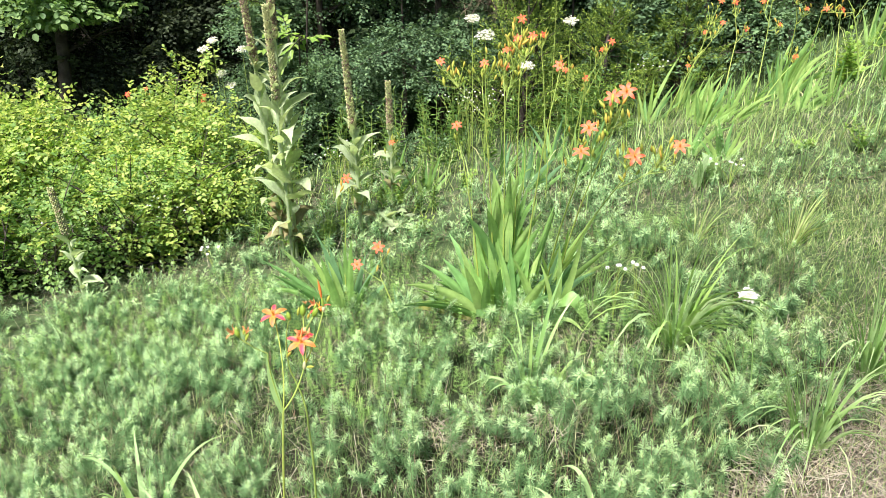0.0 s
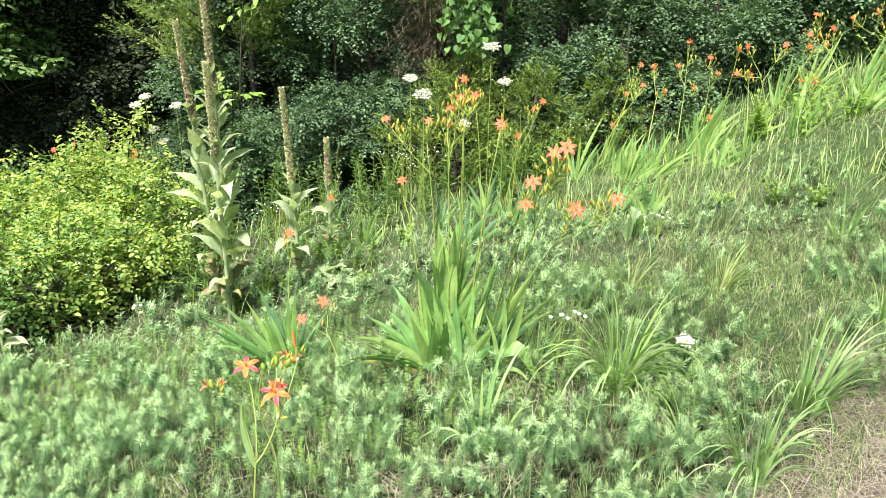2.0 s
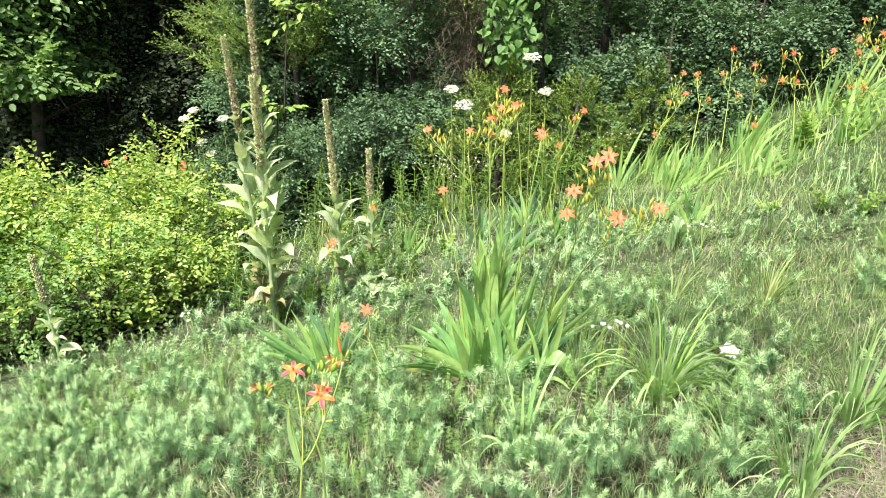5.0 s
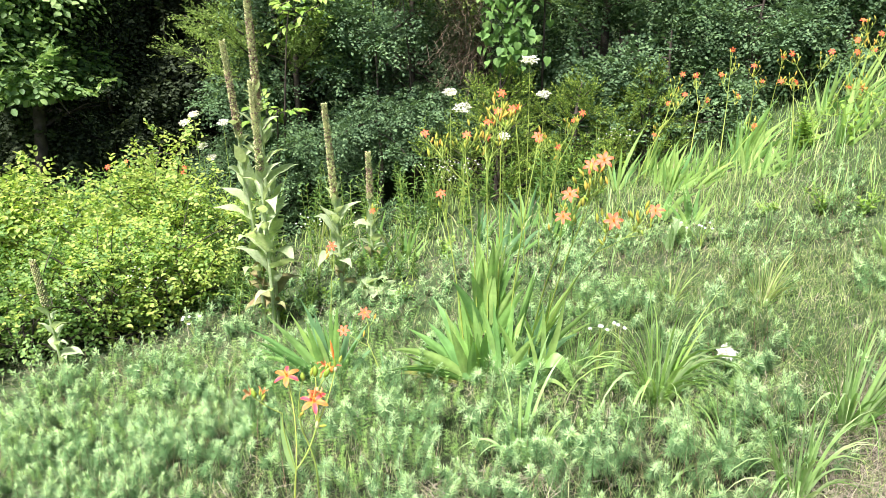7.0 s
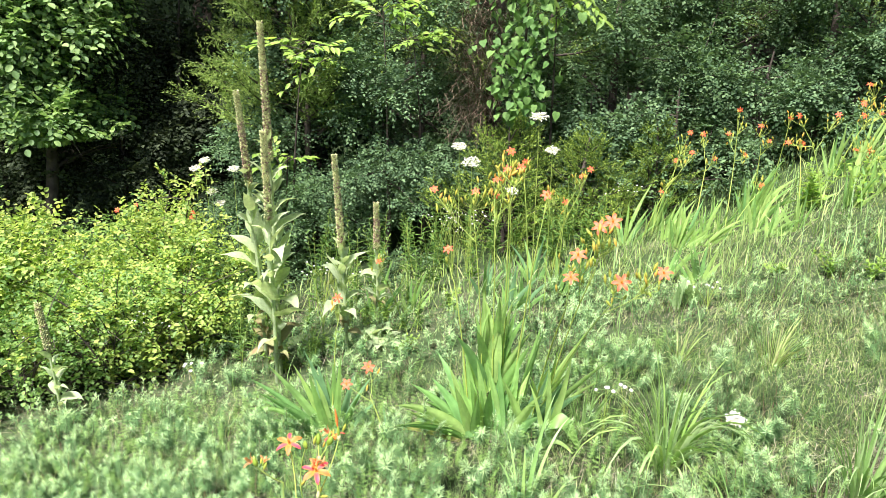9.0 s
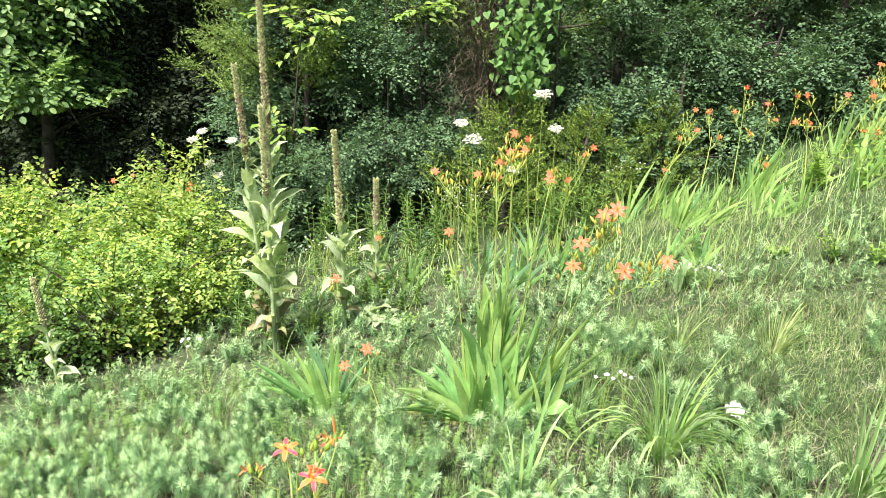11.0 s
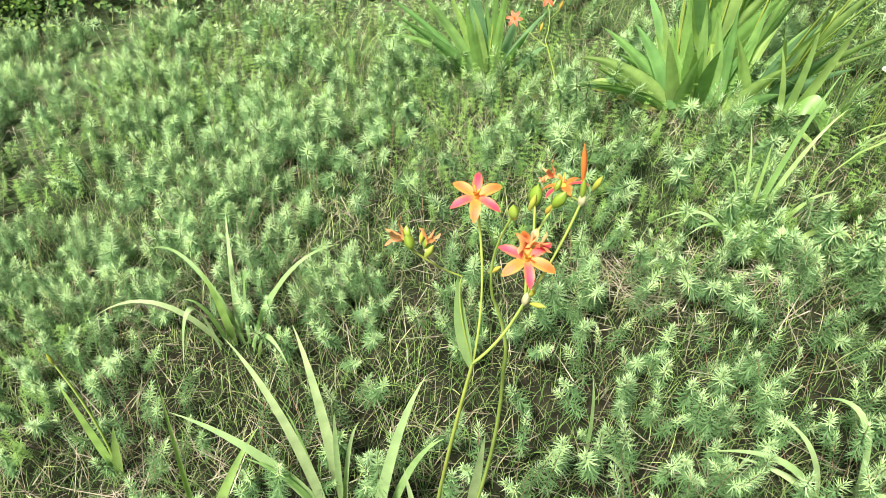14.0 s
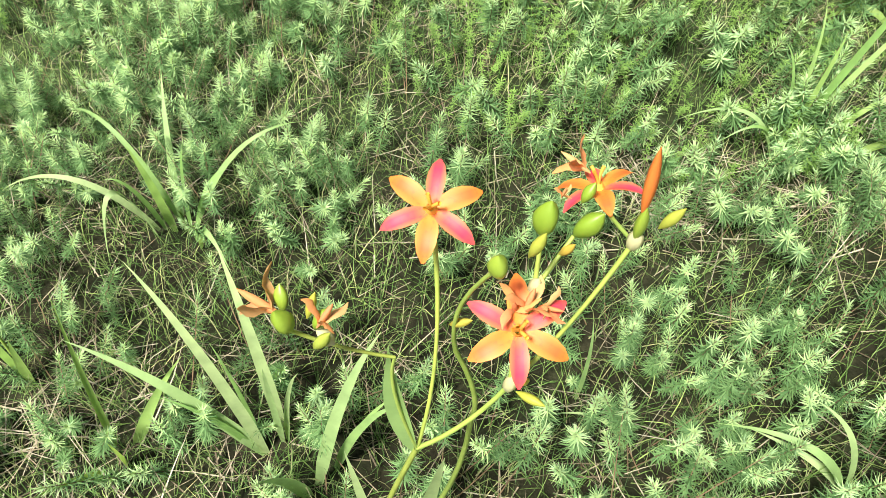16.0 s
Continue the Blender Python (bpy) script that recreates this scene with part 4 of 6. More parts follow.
def sword_fan(parent, at, azim, lean, half_spread, n, length, width, gen, mats, tall=0.0, old=0):
    """Leaves that overlap in one plane, like a fan; azim turns the plane about the upright."""
    along = np.array([np.cos(azim), np.sin(azim), 0])
    flat = np.array([-np.sin(azim), np.cos(azim), 0])
    for i in range(n):
        w = -1 + 2 * i / max(1, n - 1) if n > 1 else 0
        ang = radians(lean + half_spread * w + gen.normal(0, 4))
        d = along * np.sin(ang) + UP * np.cos(ang) + flat * gen.normal(0, 0.16)
        ln = length * (1.0 - 0.30 * abs(w) ** 1.5) * (0.82 + 0.30 * gen.random())
        p = np.array(at) + along * 0.028 * w + UP * (tall * (1 - abs(w)) * gen.random() - 0.01) + flat * gen.normal(0, 0.006)
        side = np.cross(d, flat + along * gen.normal(0, 0.25))
        aged = i < old
        v, f = blade(p, d, side, ln, width * (0.8 + 0.4 * gen.random()), "sword", 0.1 + 0.7 * abs(np.sin(ang)) * gen.random(), 10, 0.30, cols=7 if width > 0.028 else 3, bow=-0.20 * np.sin(ang) + gen.normal(0, 0.13))
        part("leaf", mesh_of("leaf", v, f, SWORD_OLD if aged else mats[gen.integers(0, len(mats))]), parent, "yellowed leaf" if aged else "")


def bloom_stalk(parent, base, hub, heads, gen, near=True, thick=0.0038, buds=3, pods=1, arch=0.15, scale=1.0):
    """A flowering stalk: base and hub in the thing's own space, heads with their facing."""
    base, hub = np.array(base, float), np.array(hub, float)
    main = bezier(base, (base + hub) / 2 + UP * arch * np.linalg.norm(hub - base) * 0.5 - (hub - base) * (0.12, 0.12, 0), hub, 12)
    paths, radii = [main], [[thick, thick * 0.8, thick * 0.6]]
    for k, (h, facing) in enumerate(heads):
        h = np.array(h, float)
        foot = main[-1 - (k % 4)]
        stop = h - unit(facing) * 0.008
        mid = foot * 0.45 + stop * 0.55 + np.array([gen.normal(0, 0.01), gen.normal(0, 0.01), -0.02])
        br = bezier(foot, mid, stop, 8)
        paths.append(br)
        radii.append([thick * 0.6, thick * 0.45, thick * 0.36])
        flower(parent, h, facing, gen.random() * 6, scale * (0.9 + 0.2 * gen.random()), near, True)
        for b in range(buds):
            q = br[5] + gen.normal(0, 0.026, 3) + UP * 0.022
            ax = unit(np.array([gen.normal(0, 0.35), gen.normal(0, 0.35), 1.0]))
            paths.append(bezier(br[4], (br[4] + q) / 2, q, 4))
            radii.append([thick * 0.35, thick * 0.3])
            part("bud", BUD_MESH, parent, "", aim(q, ax) @ Matrix.Scale(1.0 + 0.6 * gen.random(), 4))
        for b in range(pods):
            q = br[4] + gen.normal(0, 0.018, 3) + UP * 0.014
            paths.append(bezier(br[3], (br[3] + q) / 2, q, 4))
            radii.append([thick * 0.35, thick * 0.3])
            part("seed_pod", POD_MESH, parent, "green three-lobed seed pod", aim(q, (gen.normal(0, 0.3), gen.normal(0, 0.3), 1)) @ Matrix.Scale(0.75 + 0.4 * gen.random(), 4))
    part("stalk", stalk_mesh(paths, radii), parent)
    for k in range(2 if near else 1):
        d = unit(unit(main[4 + k] - main[3 + k]) + np.array([gen.normal(0, 0.12), gen.normal(0, 0.08), 0]))
        v, f = blade(main[2 + k], d, (1, gen.normal(0, 0.4), 0), 0.26 * np.linalg.norm(hub - base) * (0.6 + 0.6 * gen.random()), 0.014, "sword", 0.1, 7, 0.3, bow=gen.normal(0, 0.2))
        part("leaf", mesh_of("leaf", v, f, SWORD_LIGHT), parent)


def tilt_to(gen, toward=(-0.05, -0.75, 0.65)):
    return unit(np.array(toward) + gen.normal(0, 0.28, 3))


# the lily that the camera closes in on
gen = np.random.default_rng(101)
LB = on_ground(-0.172, 1.350)
lily = thing("blackberry_lily", LB, "slender blackberry lily with orange flowers, pods and buds over spurge", "lily", "lilies")
loc = lambda x, y, z: np.array([x, y, z]) - LB
NODE, RN, TIPN = loc(-0.128, 1.282, 0.734), loc(-0.093, 1.302, 0.811), loc(-0.066, 1.340, 0.898)
F1, F2, F3 = loc(-0.149, 1.333, 0.886), loc(-0.098, 1.309, 0.853), loc(-0.083, 1.378, 0.878)
N1, N2, N3 = unit((0.02, -0.36, 0.93)), unit((0.08, -0.40, 0.91)), unit((-0.35, 0.25, 0.75))
POD1, POD2, POD3, KNOB = loc(-0.102, 1.342, 0.884), loc(-0.088, 1.350, 0.876), loc(-0.113, 1.308, 0.900), loc(-0.097, 1.326, 0.862)
BEND, LEFT, OUT = loc(-0.145, 1.282, 0.844), loc(-0.181, 1.262, 0.882), loc(-0.214, 1.265, 0.893)
S2A, S2B = loc(-0.104, 1.332, 0.672), loc(-0.124, 1.323, 0.783)
s1 = bezier((0, 0, 0), (0.012, -0.06, 0.40), NODE, 14)
s2 = np.concatenate([bezier((0.018, 0.01, 0), (0.085, -0.01, 0.42), S2A, 10), bezier(S2A, S2A * 0.55 + S2B * 0.45 + np.array((0.012, 0, 0.0)), S2B, 7)[1:],
                     bezier(S2B, S2B + np.array((-0.010, -0.004, 0.055)), POD3, 8)[1:]])
paths = [s1, s2, bezier(NODE, (NODE + F1) / 2 + (0.014, -0.004, 0.004), F1 - N1 * 0.008, 12), bezier(NODE, (NODE + RN) / 2 + (0.005, 0, -0.012), RN, 8),
         bezier(RN, (RN + F2) / 2, F2 - N2 * 0.008, 5), bezier(RN, (RN + TIPN) / 2 + (0.004, 0, -0.006), TIPN, 9), bezier(RN, (RN + KNOB) / 2 + (0.004, 0.004, 0), KNOB, 6),
         bezier(KNOB, (KNOB + POD1) / 2, POD1, 4), bezier(KNOB, (KNOB + POD2) / 2, POD2, 4),
         bezier(TIPN, (TIPN + F3) / 2 - UP * 0.004, F3 - N3 * 0.008, 5), bezier(NODE, BEND - (0.004, 0.002, 0.03), BEND, 8), bezier(BEND, (BEND + LEFT) / 2 - UP * 0.006, LEFT, 6)]
radii = [[0.0034, 0.0026, 0.0018], [0.0030, 0.0022, 0.0014, 0.0009], [0.0013, 0.0010, 0.0013], [0.0015, 0.0013], [0.0011, 0.0014], [0.0012, 0.0010, 0.0012],
         [0.0011, 0.0013], [0.0012, 0.0010], [0.0012, 0.0010], [0.0009, 0.0012], [0.0011, 0.0008], [0.0008, 0.0009]]
part("stalk", stalk_mesh(paths, radii), lily)
# papery sheaths at the joints
for at, ax, ln, wd in ((RN, (0.1, 0.1, 1), 0.016, 0.0034), (TIPN, (0.05, 0.1, 1), 0.013, 0.0032), (KNOB, (0.05, 0.1, 1), 0.014, 0.0034), (LEFT + (0.013, 0.004, -0.004), (-0.6, 0.1, 0.6), 0.011, 0.0028)):
    part("sheath", mesh_of("sheath", *lobed(ln, wd, 2, 6, 7, 0.6), SHEATH), lily, "pale papery sheath", aim(at - np.array(unit(ax)) * ln * 0.4, ax))
flower(lily, F1, N1, 0.12, 0.92)
flower(lily, F2, N2, 3.3, 1.0)
flower(lily, F3, N3, 0.5, 0.85)
for at, ax, sc in ((POD1 - (0, 0, 0.004), (0.0, 0.08, 1), 1.05), (POD2, (0.45, 0.1, 1), 0.95), (POD3 - (0, 0, 0.008), (-0.12, -0.1, 1), 0.80), (POD2 + (-0.001, 0.014, 0.006), (0.25, 0.4, 1), 0.55),
                   (LEFT, (-0.2, -0.1, 0.8), 0.80), (LEFT + (0.008, 0.004, 0.0), (0.3, 0.3, 0.9), 0.60), (LEFT + (-0.005, 0.005, 0.004), (-0.3, 0.5, 0.9), 0.55)):
    part("seed_pod", POD_MESH, lily, "green three-lobed seed pod", aim(at, ax) @ Matrix.Diagonal((sc * 1.12, sc * 1.12, sc * 1.15, 1)))
part("bud", BUD_TALL_MESH, lily, "tall orange-red bud", aim(TIPN + np.array((-0.002, 0.001, 0.016)), (-0.14, 0.03, 1)) @ Matrix.Diagonal((0.68, 0.68, 1.75, 1)))
part("bud", POD_MESH, lily, "green base of the tall bud", aim(TIPN + np.array((0.0, 0.0, 0.001)), (-0.08, 0.02, 1)) @ Matrix.Diagonal((0.55, 0.55, 1.15, 1)))
for at, ax, sc in ((TIPN + (0.006, 0.001, 0.012), (0.35, 0.05, 1), 0.75), (POD3 + (0.009, 0.012, -0.006), (0.2, 0.1, 1), 0.80), (POD1 + (0.010, -0.008, -0.002), (0.35, -0.1, 1), 0.6), (RN + (0.004, -0.002, 0.0), (0.9, -0.3, 0.35), 0.75),
                   (RN + (0.003, 0.0, 0.006), (0.3, -0.2, 0.9), 0.65), (S2B + (-0.006, -0.002, 0.030), (0.7, 0.0, 0.8), 0.75), (LEFT + (0.010, -0.002, -0.004), (0.4, 0.1, 0.9), 0.75), (LEFT + (0.004, 0.006, 0.002), (0.1, 0.5, 0.9), 0.6)):
    part("bud", BUD_MESH, lily, "", aim(at, ax) @ Matrix.Scale(sc, 4))
for at, ax, sc in ((KNOB + (-0.005, -0.010, -0.006), (-0.1, -0.3, 1), 0.8), (KNOB + (0.004, -0.006, -0.002), (0.7, -0.2, 0.5), 0.7), (F2 + (0.0, 0.006, 0.006), (0.05, 0.2, 0.9), 0.9), (POD1 + (0.003, 0.006, 0.017), (0.1, 0.2, 0.9), 0.35),
                   (LEFT + (-0.004, 0.002, 0.006), OUT - LEFT, 1.05), (LEFT + (0.010, 0.002, 0.006), (0.3, 0.4, 0.8), 0.75), (F3 + (-0.006, 0.004, 0.004), (-0.8, 0.1, 0.3), 0.9)):
    part("spent_flower", TWIST_MESH, lily, "withered twisted flower", aim(at, ax) @ Matrix.Scale(sc, 4))
v, f = draped(bezier(NODE - UP * 0.012, (NODE + BEND) / 2 - (0.010, 0, 0), BEND + (-0.004, 0.002, 0.006), 9), (1, 0.1, 0.1), 0.0125, "lance", 0.25)
part("leaf", mesh_of("leaf", v, f, PALE_BLADE), lily, "pale bract clasping the fork")
for p0, d, ln, w in ((s1[4], (0.06, -0.10, 1), 0.24, 0.014), (s2[3], (0.02, 0.02, 1), 0.24, 0.016), ((0.01, 0, 0.02), (-0.2, 0.1, 1), 0.30, 0.018), ((0.0, 0, 0.02), (0.25, 0.1, 1), 0.28, 0.018)):
    v, f = blade(p0, d, (1, 0.25, 0), ln, w, "sword", 0.1, 7, 0.25)
    part("leaf", mesh_of("leaf", v, f, PALE_BLADE), lily)

# the big clump behind it
gen = np.random.default_rng(102)
CB = on_ground(0.24, 2.74)
clump = thing("blackberry_lily", CB, "large clump of blackberry lily with arching orange flower stalks", "lily", "lilies")
cl = lambda x, y, z: np.array([x, y, z]) - CB
GREENS = [SWORD, SWORD, SWORD_LIGHT]
FRESH = [SWORD, SWORD_LIGHT, SWORD]
PALE = [SWORD_LIGHT, SWORD_LIGHT, SWORD]
sword_fan(clump, (-0.125, 0.090, 0.01), 0.06, -43, 40, 11, 0.33, 0.043, gen, FRESH, 0.03, 1)
sword_fan(clump, (-0.095, 0.140, 0.0), -0.20, -20, 20, 7, 0.35, 0.042, gen, FRESH, 0.05)
sword_fan(clump, (-0.050, 0.120, 0.0), 0.15, -8, 16, 7, 0.34, 0.040, gen, FRESH, 0.08)
sword_fan(clump, (-0.040, 0.200, 0.16), 0.10, 2, 24, 8, 0.34, 0.040, gen, FRESH, 0.06)
sword_fan(clump, (-0.045, 0.220, 0.26), 0.15, 2, 11, 6, 0.36, 0.036, gen, PALE, 0.08)
sword_fan(clump, (0.02, 0.130, 0.0), -0.30, 4, 20, 7, 0.34, 0.042, gen, FRESH, 0.08)
sword_fan(clump, (0.06, 0.240, 0.0), 0.50, 6, 13, 5, 0.42, 0.032, gen, PALE, 0.10)
sword_fan(clump, (0.11, 0.130, 0.02), -0.15, 10, 26, 7, 0.32, 0.042, gen, [SWORD_BLUE, SWORD, SWORD_BLUE], 0.04)
sword_fan(clump, (0.16, 0.200, 0.05), 0.20, 24, 12, 5, 0.40, 0.028, gen, PALE, 0.08)
part("stalk", stalk_mesh([bezier((-0.04, 0.20, 0.0), (-0.042, 0.205, 0.2), (-0.045, 0.22, 0.36), 6)], [[0.009, 0.008, 0.005]]), clump)
# one leaf bent over to the ground, a narrow one under it, and a pair standing beside
bx, by, bz = cl(0.40, 2.74, 0.12)
v, f = draped(bezier((bx - 0.02, by, bz), (bx + 0.05, by - 0.03, bz + 0.22), (bx + 0.135, by - 0.06, bz - 0.02), 13), (0.6, 0.25, 0.75), 0.066, "sword", 0.18)
part("leaf", mesh_of("leaf", v, f, SWORD), clump, "broad leaf bent over to the ground")
v, f = draped(bezier((bx - 0.03, by - 0.03, bz - 0.03), (bx + 0.04, by - 0.05, bz + 0.09), (bx + 0.120, by - 0.07, bz - 0.03), 11), (0.5, 0.3, 0.6), 0.020, "sword", 0.2)
part("leaf", mesh_of("leaf", v, f, SWORD_LIGHT), clump)
for d, ln, wd in (((0.30, -0.05, 1), 0.40, 0.034), ((0.12, 0.0, 1), 0.36, 0.026), ((-0.08, 0.0, 1), 0.28, 0.020)):
    v, f = blade((bx, by, bz - 0.03), d, (1, 0.25, 0), ln, wd, "sword", 0.3, 9, 0.2, bow=-0.25)
    part("leaf", mesh_of("leaf", v, f, SWORD_LIGHT), clump)
XF = [(0.547, 2.568, 1.008), (0.442, 2.518, 0.906), (0.424, 2.508, 0.834), (0.596, 2.58, 0.805), (0.741, 2.64, 0.826), (0.506, 2.55, 0.993)]
bloom_stalk(clump, cl(0.40, 2.89, 0.12), cl(0.50, 2.60, 0.80), [(cl(*XF[i]), tilt_to(gen)) for i in (0, 5, 1)], gen, True, 0.0030, 9, 4, scale=1.2)
bloom_stalk(clump, cl(0.36, 2.87, 0.12), cl(0.42, 2.56, 0.70), [(cl(*XF[i]), tilt_to(gen)) for i in (2,)], gen, True, 0.0038, 2, 0, scale=1.2)
bloom_stalk(clump, cl(0.38, 2.91, 0.12), cl(0.58, 2.62, 0.72), [(cl(*XF[i]), tilt_to(gen)) for i in (3, 4)], gen, True, 0.0030, 11, 4, 0.05, scale=1.3)
YF = [(0.176, 2.95, 1.055), (0.211, 2.95, 1.095), (0.262, 2.94, 1.106), (0.222, 2.98, 1.157), (0.175, 2.95, 0.998), (0.100, 2.93, 1.010)]
bloom_stalk(clump, cl(0.20, 2.93, 0.25), cl(0.175, 2.90, 0.92), [(cl(*YF[i]), tilt_to(gen)) for i in (0, 1, 4)], gen, True, 0.0030, 11, 3, scale=0.75)
bloom_stalk(clump, cl(0.24, 2.95, 0.25), cl(0.225, 2.90, 0.96), [(cl(*YF[i]), tilt_to(gen)) for i in (2, 3)], gen, True, 0.0030, 12, 3, scale=0.75)
bloom_stalk(clump, cl(0.16, 2.93, 0.25), cl(0.105, 2.88, 0.88), [(cl(*YF[5]), tilt_to(gen)), (cl(-0.055, 2.95, 1.008), tilt_to(gen))], gen, True, 0.0028, 11, 2, scale=0.75)
bloom_stalk(clump, cl(0.12, 2.91, 0.05), cl(0.035, 2.92, 0.66), [(cl(0.004, 2.98, 0.772), tilt_to(gen))], gen, True, 0.0034, 2, 1)
bloom_stalk(clump, cl(0.28, 2.93, 0.15), cl(0.34, 2.90, 0.86), [(cl(0.361, 2.95, 1.008), tilt_to(gen))], gen, True, 0.0034, 2, 0)

# the smaller clump
gen = np.random.default_rng(103)
SB = on_ground(-0.50, 3.06)
small = thing("blackberry_lily", SB, "small clump of blackberry lily with a spreading fan of sword leaves", "lily", "lilies")
sword_fan(small, (0, 0, 0.0), 0.05, -40, 38, 13, 0.39, 0.036, gen, GREENS, 0.02)
sword_fan(small, (0.04, 0.03, -0.02), -0.2, 6, 24, 10, 0.40, 0.032, gen, [SWORD_BLUE, SWORD_BLUE, SWORD], 0.08)
bloom_stalk(small, (0.03, 0.02, 0.1), (0.045, 0.03, 0.48), [((0.04, 0.08, 0.60), tilt_to(gen))], gen, True, 0.0034, 2, 0)

# a lone thin stalk
gen = np.random.default_rng(104)
TB = on_ground(-0.178, 2.78)
thin = thing("blackberry_lily", TB, "thin leaning lily stalk with two small orange flowers", "lily", "lilies")
bloom_stalk(thin, (0, 0, 0), (-0.09, 0.06, 0.22), [(np.array((-0.286, 2.9, 0.297)) - TB, tilt_to(gen)), (np.array((-0.373, 2.9, 0.217)) - TB, tilt_to(gen))], gen, True, 0.0026, 1, 0)
for d in ((0.2, -0.1, 1), (-0.15, 0.1, 1)):
    v, f = blade((0, 0, 0), d, (1, 0.2, 0), 0.22, 0.010, "sword", 0.2, 7)
    part("leaf", mesh_of("leaf", v, f, SWORD_BLUE), thin)


def bank_lily(x, y, fans, length, seed, heads=(), lean=26, mats=(SWORD_LIGHT, SWORD, SWORD_LIGHT), label="blackberry lily with light green sword leaves leaning on the bank", width=0.025, buds=8):
    gen = np.random.default_rng(seed)
    base = on_ground(x, y)
    t = thing("blackberry_lily", base, label, "lily", "lilies")
    for i in range(max(1, round(fans * 0.8))):
        off = gen.normal(0, 0.07 + 0.02 * fans, 3) * (1, 0.7, 0)
        off[2] = float(ground_z(x + off[0], y + off[1])) - base[2]
        sword_fan(t, off, gen.normal(0, 0.5), lean + gen.normal(0, 8), 27, 7, length * (0.60 + 0.32 * gen.random()), width, gen, list(mats), 0.08)
    by_hub = [heads[i:i + 3] for i in range(0, len(heads), 3)]
    for hs in by_hub:
        mean = np.mean(np.array(hs), 0) - base
        foot = np.array([gen.normal(0, 0.06), gen.normal(0, 0.05), 0.0])
        hub = mean * (0.86, 0.86, 0.80)
        bloom_stalk(t, foot, hub, [(np.array(h) - base, tilt_to(gen)) for h in hs], gen, False, 0.0042, buds, 0, scale=0.85)
    return t


DULL = (SWORD, SWORD_BLUE, SWORD)
bank_lily(0.40, 4.45, 4, 0.40, 111, [(0.649, 4.4, 0.835), (0.463, 4.4, 0.719), (0.692, 4.4, 0.875), (0.33, 4.4, 0.90)], 8, DULL, "clump of blackberry lily with dull green leaves before the junipers", 0.026)
bank_lily(0.62, 4.75, 3, 0.38, 112, [(0.60, 4.7, 0.62)], 10, DULL, "clump of blackberry lily with dull green leaves before the junipers", 0.026)
bank_lily(0.12, 4.65, 2, 0.34, 113, [], -8, DULL, "clump of blackberry lily with dull green leaves before the junipers", 0.026)
bank_lily(-0.40, 4.55, 3, 0.38, 114, [(-0.457, 4.2, 0.333)], 4, (SWORD, SWORD_LIGHT), "clump of blackberry lily beside the mulleins", 0.024)
bank_lily(1.22, 5.35, 4, 0.45, 115, [(1.27, 5.2, 0.62), (1.46, 5.4, 0.995), (1.488, 5.4, 0.862)], 22)
bank_lily(1.46, 5.00, 4, 0.46, 116, [(1.547, 5.4, 0.987), (1.614, 5.3, 0.841)], 18)
bank_lily(1.68, 5.10, 4, 0.48, 117, [(1.713, 5.4, 0.998), (1.844, 5.4, 0.86), (1.765, 5.4, 1.158), (1.905, 5.2, 0.697)], 20)
bank_lily(1.95, 4.78, 3, 0.40, 118, [(2.05, 5.0, 1.0)], 12)
bank_lily(2.25, 4.90, 3, 0.42, 119, [(1.96, 4.9, 1.177), (1.919, 4.9, 1.016), (2.186, 4.9, 1.193)], 16)
bank_lily(1.28, 4.35, 2, 0.30, 120, [], 8)
bank_lily(2.60, 4.75, 4, 0.42, 121, [(2.332, 4.9, 1.374), (2.321, 4.9, 1.259), (2.45, 4.9, 1.30), (2.333, 4.9, 1.193), (2.32, 4.9, 0.99), (2.404, 4.9, 0.984)], 10)
bank_lily(2.18, 3.50, 2, 0.34, 122, [], 4)
bank_lily(2.95, 5.1, 4, 0.42, 123, [(2.75, 5.0, 1.40), (2.60, 5.0, 1.36), (2.85, 5.0, 1.30)], 14)
bank_lily(2.0, 5.4, 3, 0.42, 124, [(2.10, 5.4, 1.12)], 20)
bank_lily(1.9, 5.55, 4, 0.45, 129, [(1.95, 5.5, 1.05), (2.02, 5.5, 0.95)], 22)
bank_lily(1.35, 5.6, 3, 0.42, 130, [(1.42, 5.55, 0.78)], 20)
bank_lily(3.3, 4.7, 4, 0.45, 127, [], 10)
bank_lily(2.45, 5.35, 4, 0.45, 128, [(2.5, 5.3, 1.25), (2.62, 5.3, 1.18)], 18)
bank_lily(-2.30, 5.2, 2, 0.40, 125, [(-2.382, 5.0, 0.347), (-2.248, 5.0, 0.389)], 0, DULL, "blackberry lily standing among the shrubs")
bank_lily(-1.85, 5.2, 2, 0.40, 126, [(-1.859, 5.0, 0.323), (-1.85, 5.0, 0.36)], 0, DULL, "blackberry lily standing among the shrubs")

# a budding shoot by the track side of the tuft
gen = np.random.default_rng(105)
BB = on_ground(-0.84, 1.43)
shoot = thing("blackberry_lily", BB, "young lily shoot with one orange bud", "lily", "lilies")
tip = np.array([-0.07, 0.04, 0.30])
part("stalk", stalk_mesh([bezier((0, 0, 0), (0.0, 0.02, 0.16), tip, 8)], [[0.003, 0.002]]), shoot)
part("bud", BUD_MESH, shoot, "orange bud", aim(tip, (-0.2, 0, 1)) @ Matrix.Diagonal((1.1, 1.1, 1.5, 1)))
for d, ln in (((-0.25, 0.1, 1), 0.28), ((0.2, 0.0, 1), 0.22)):
    v, f = blade((0, 0, 0), d, (1, 0.3, 0), ln, 0.020, "sword", 0.2, 7, 0.2)
    part("leaf", mesh_of("leaf", v, f, SWORD_LIGHT), shoot)


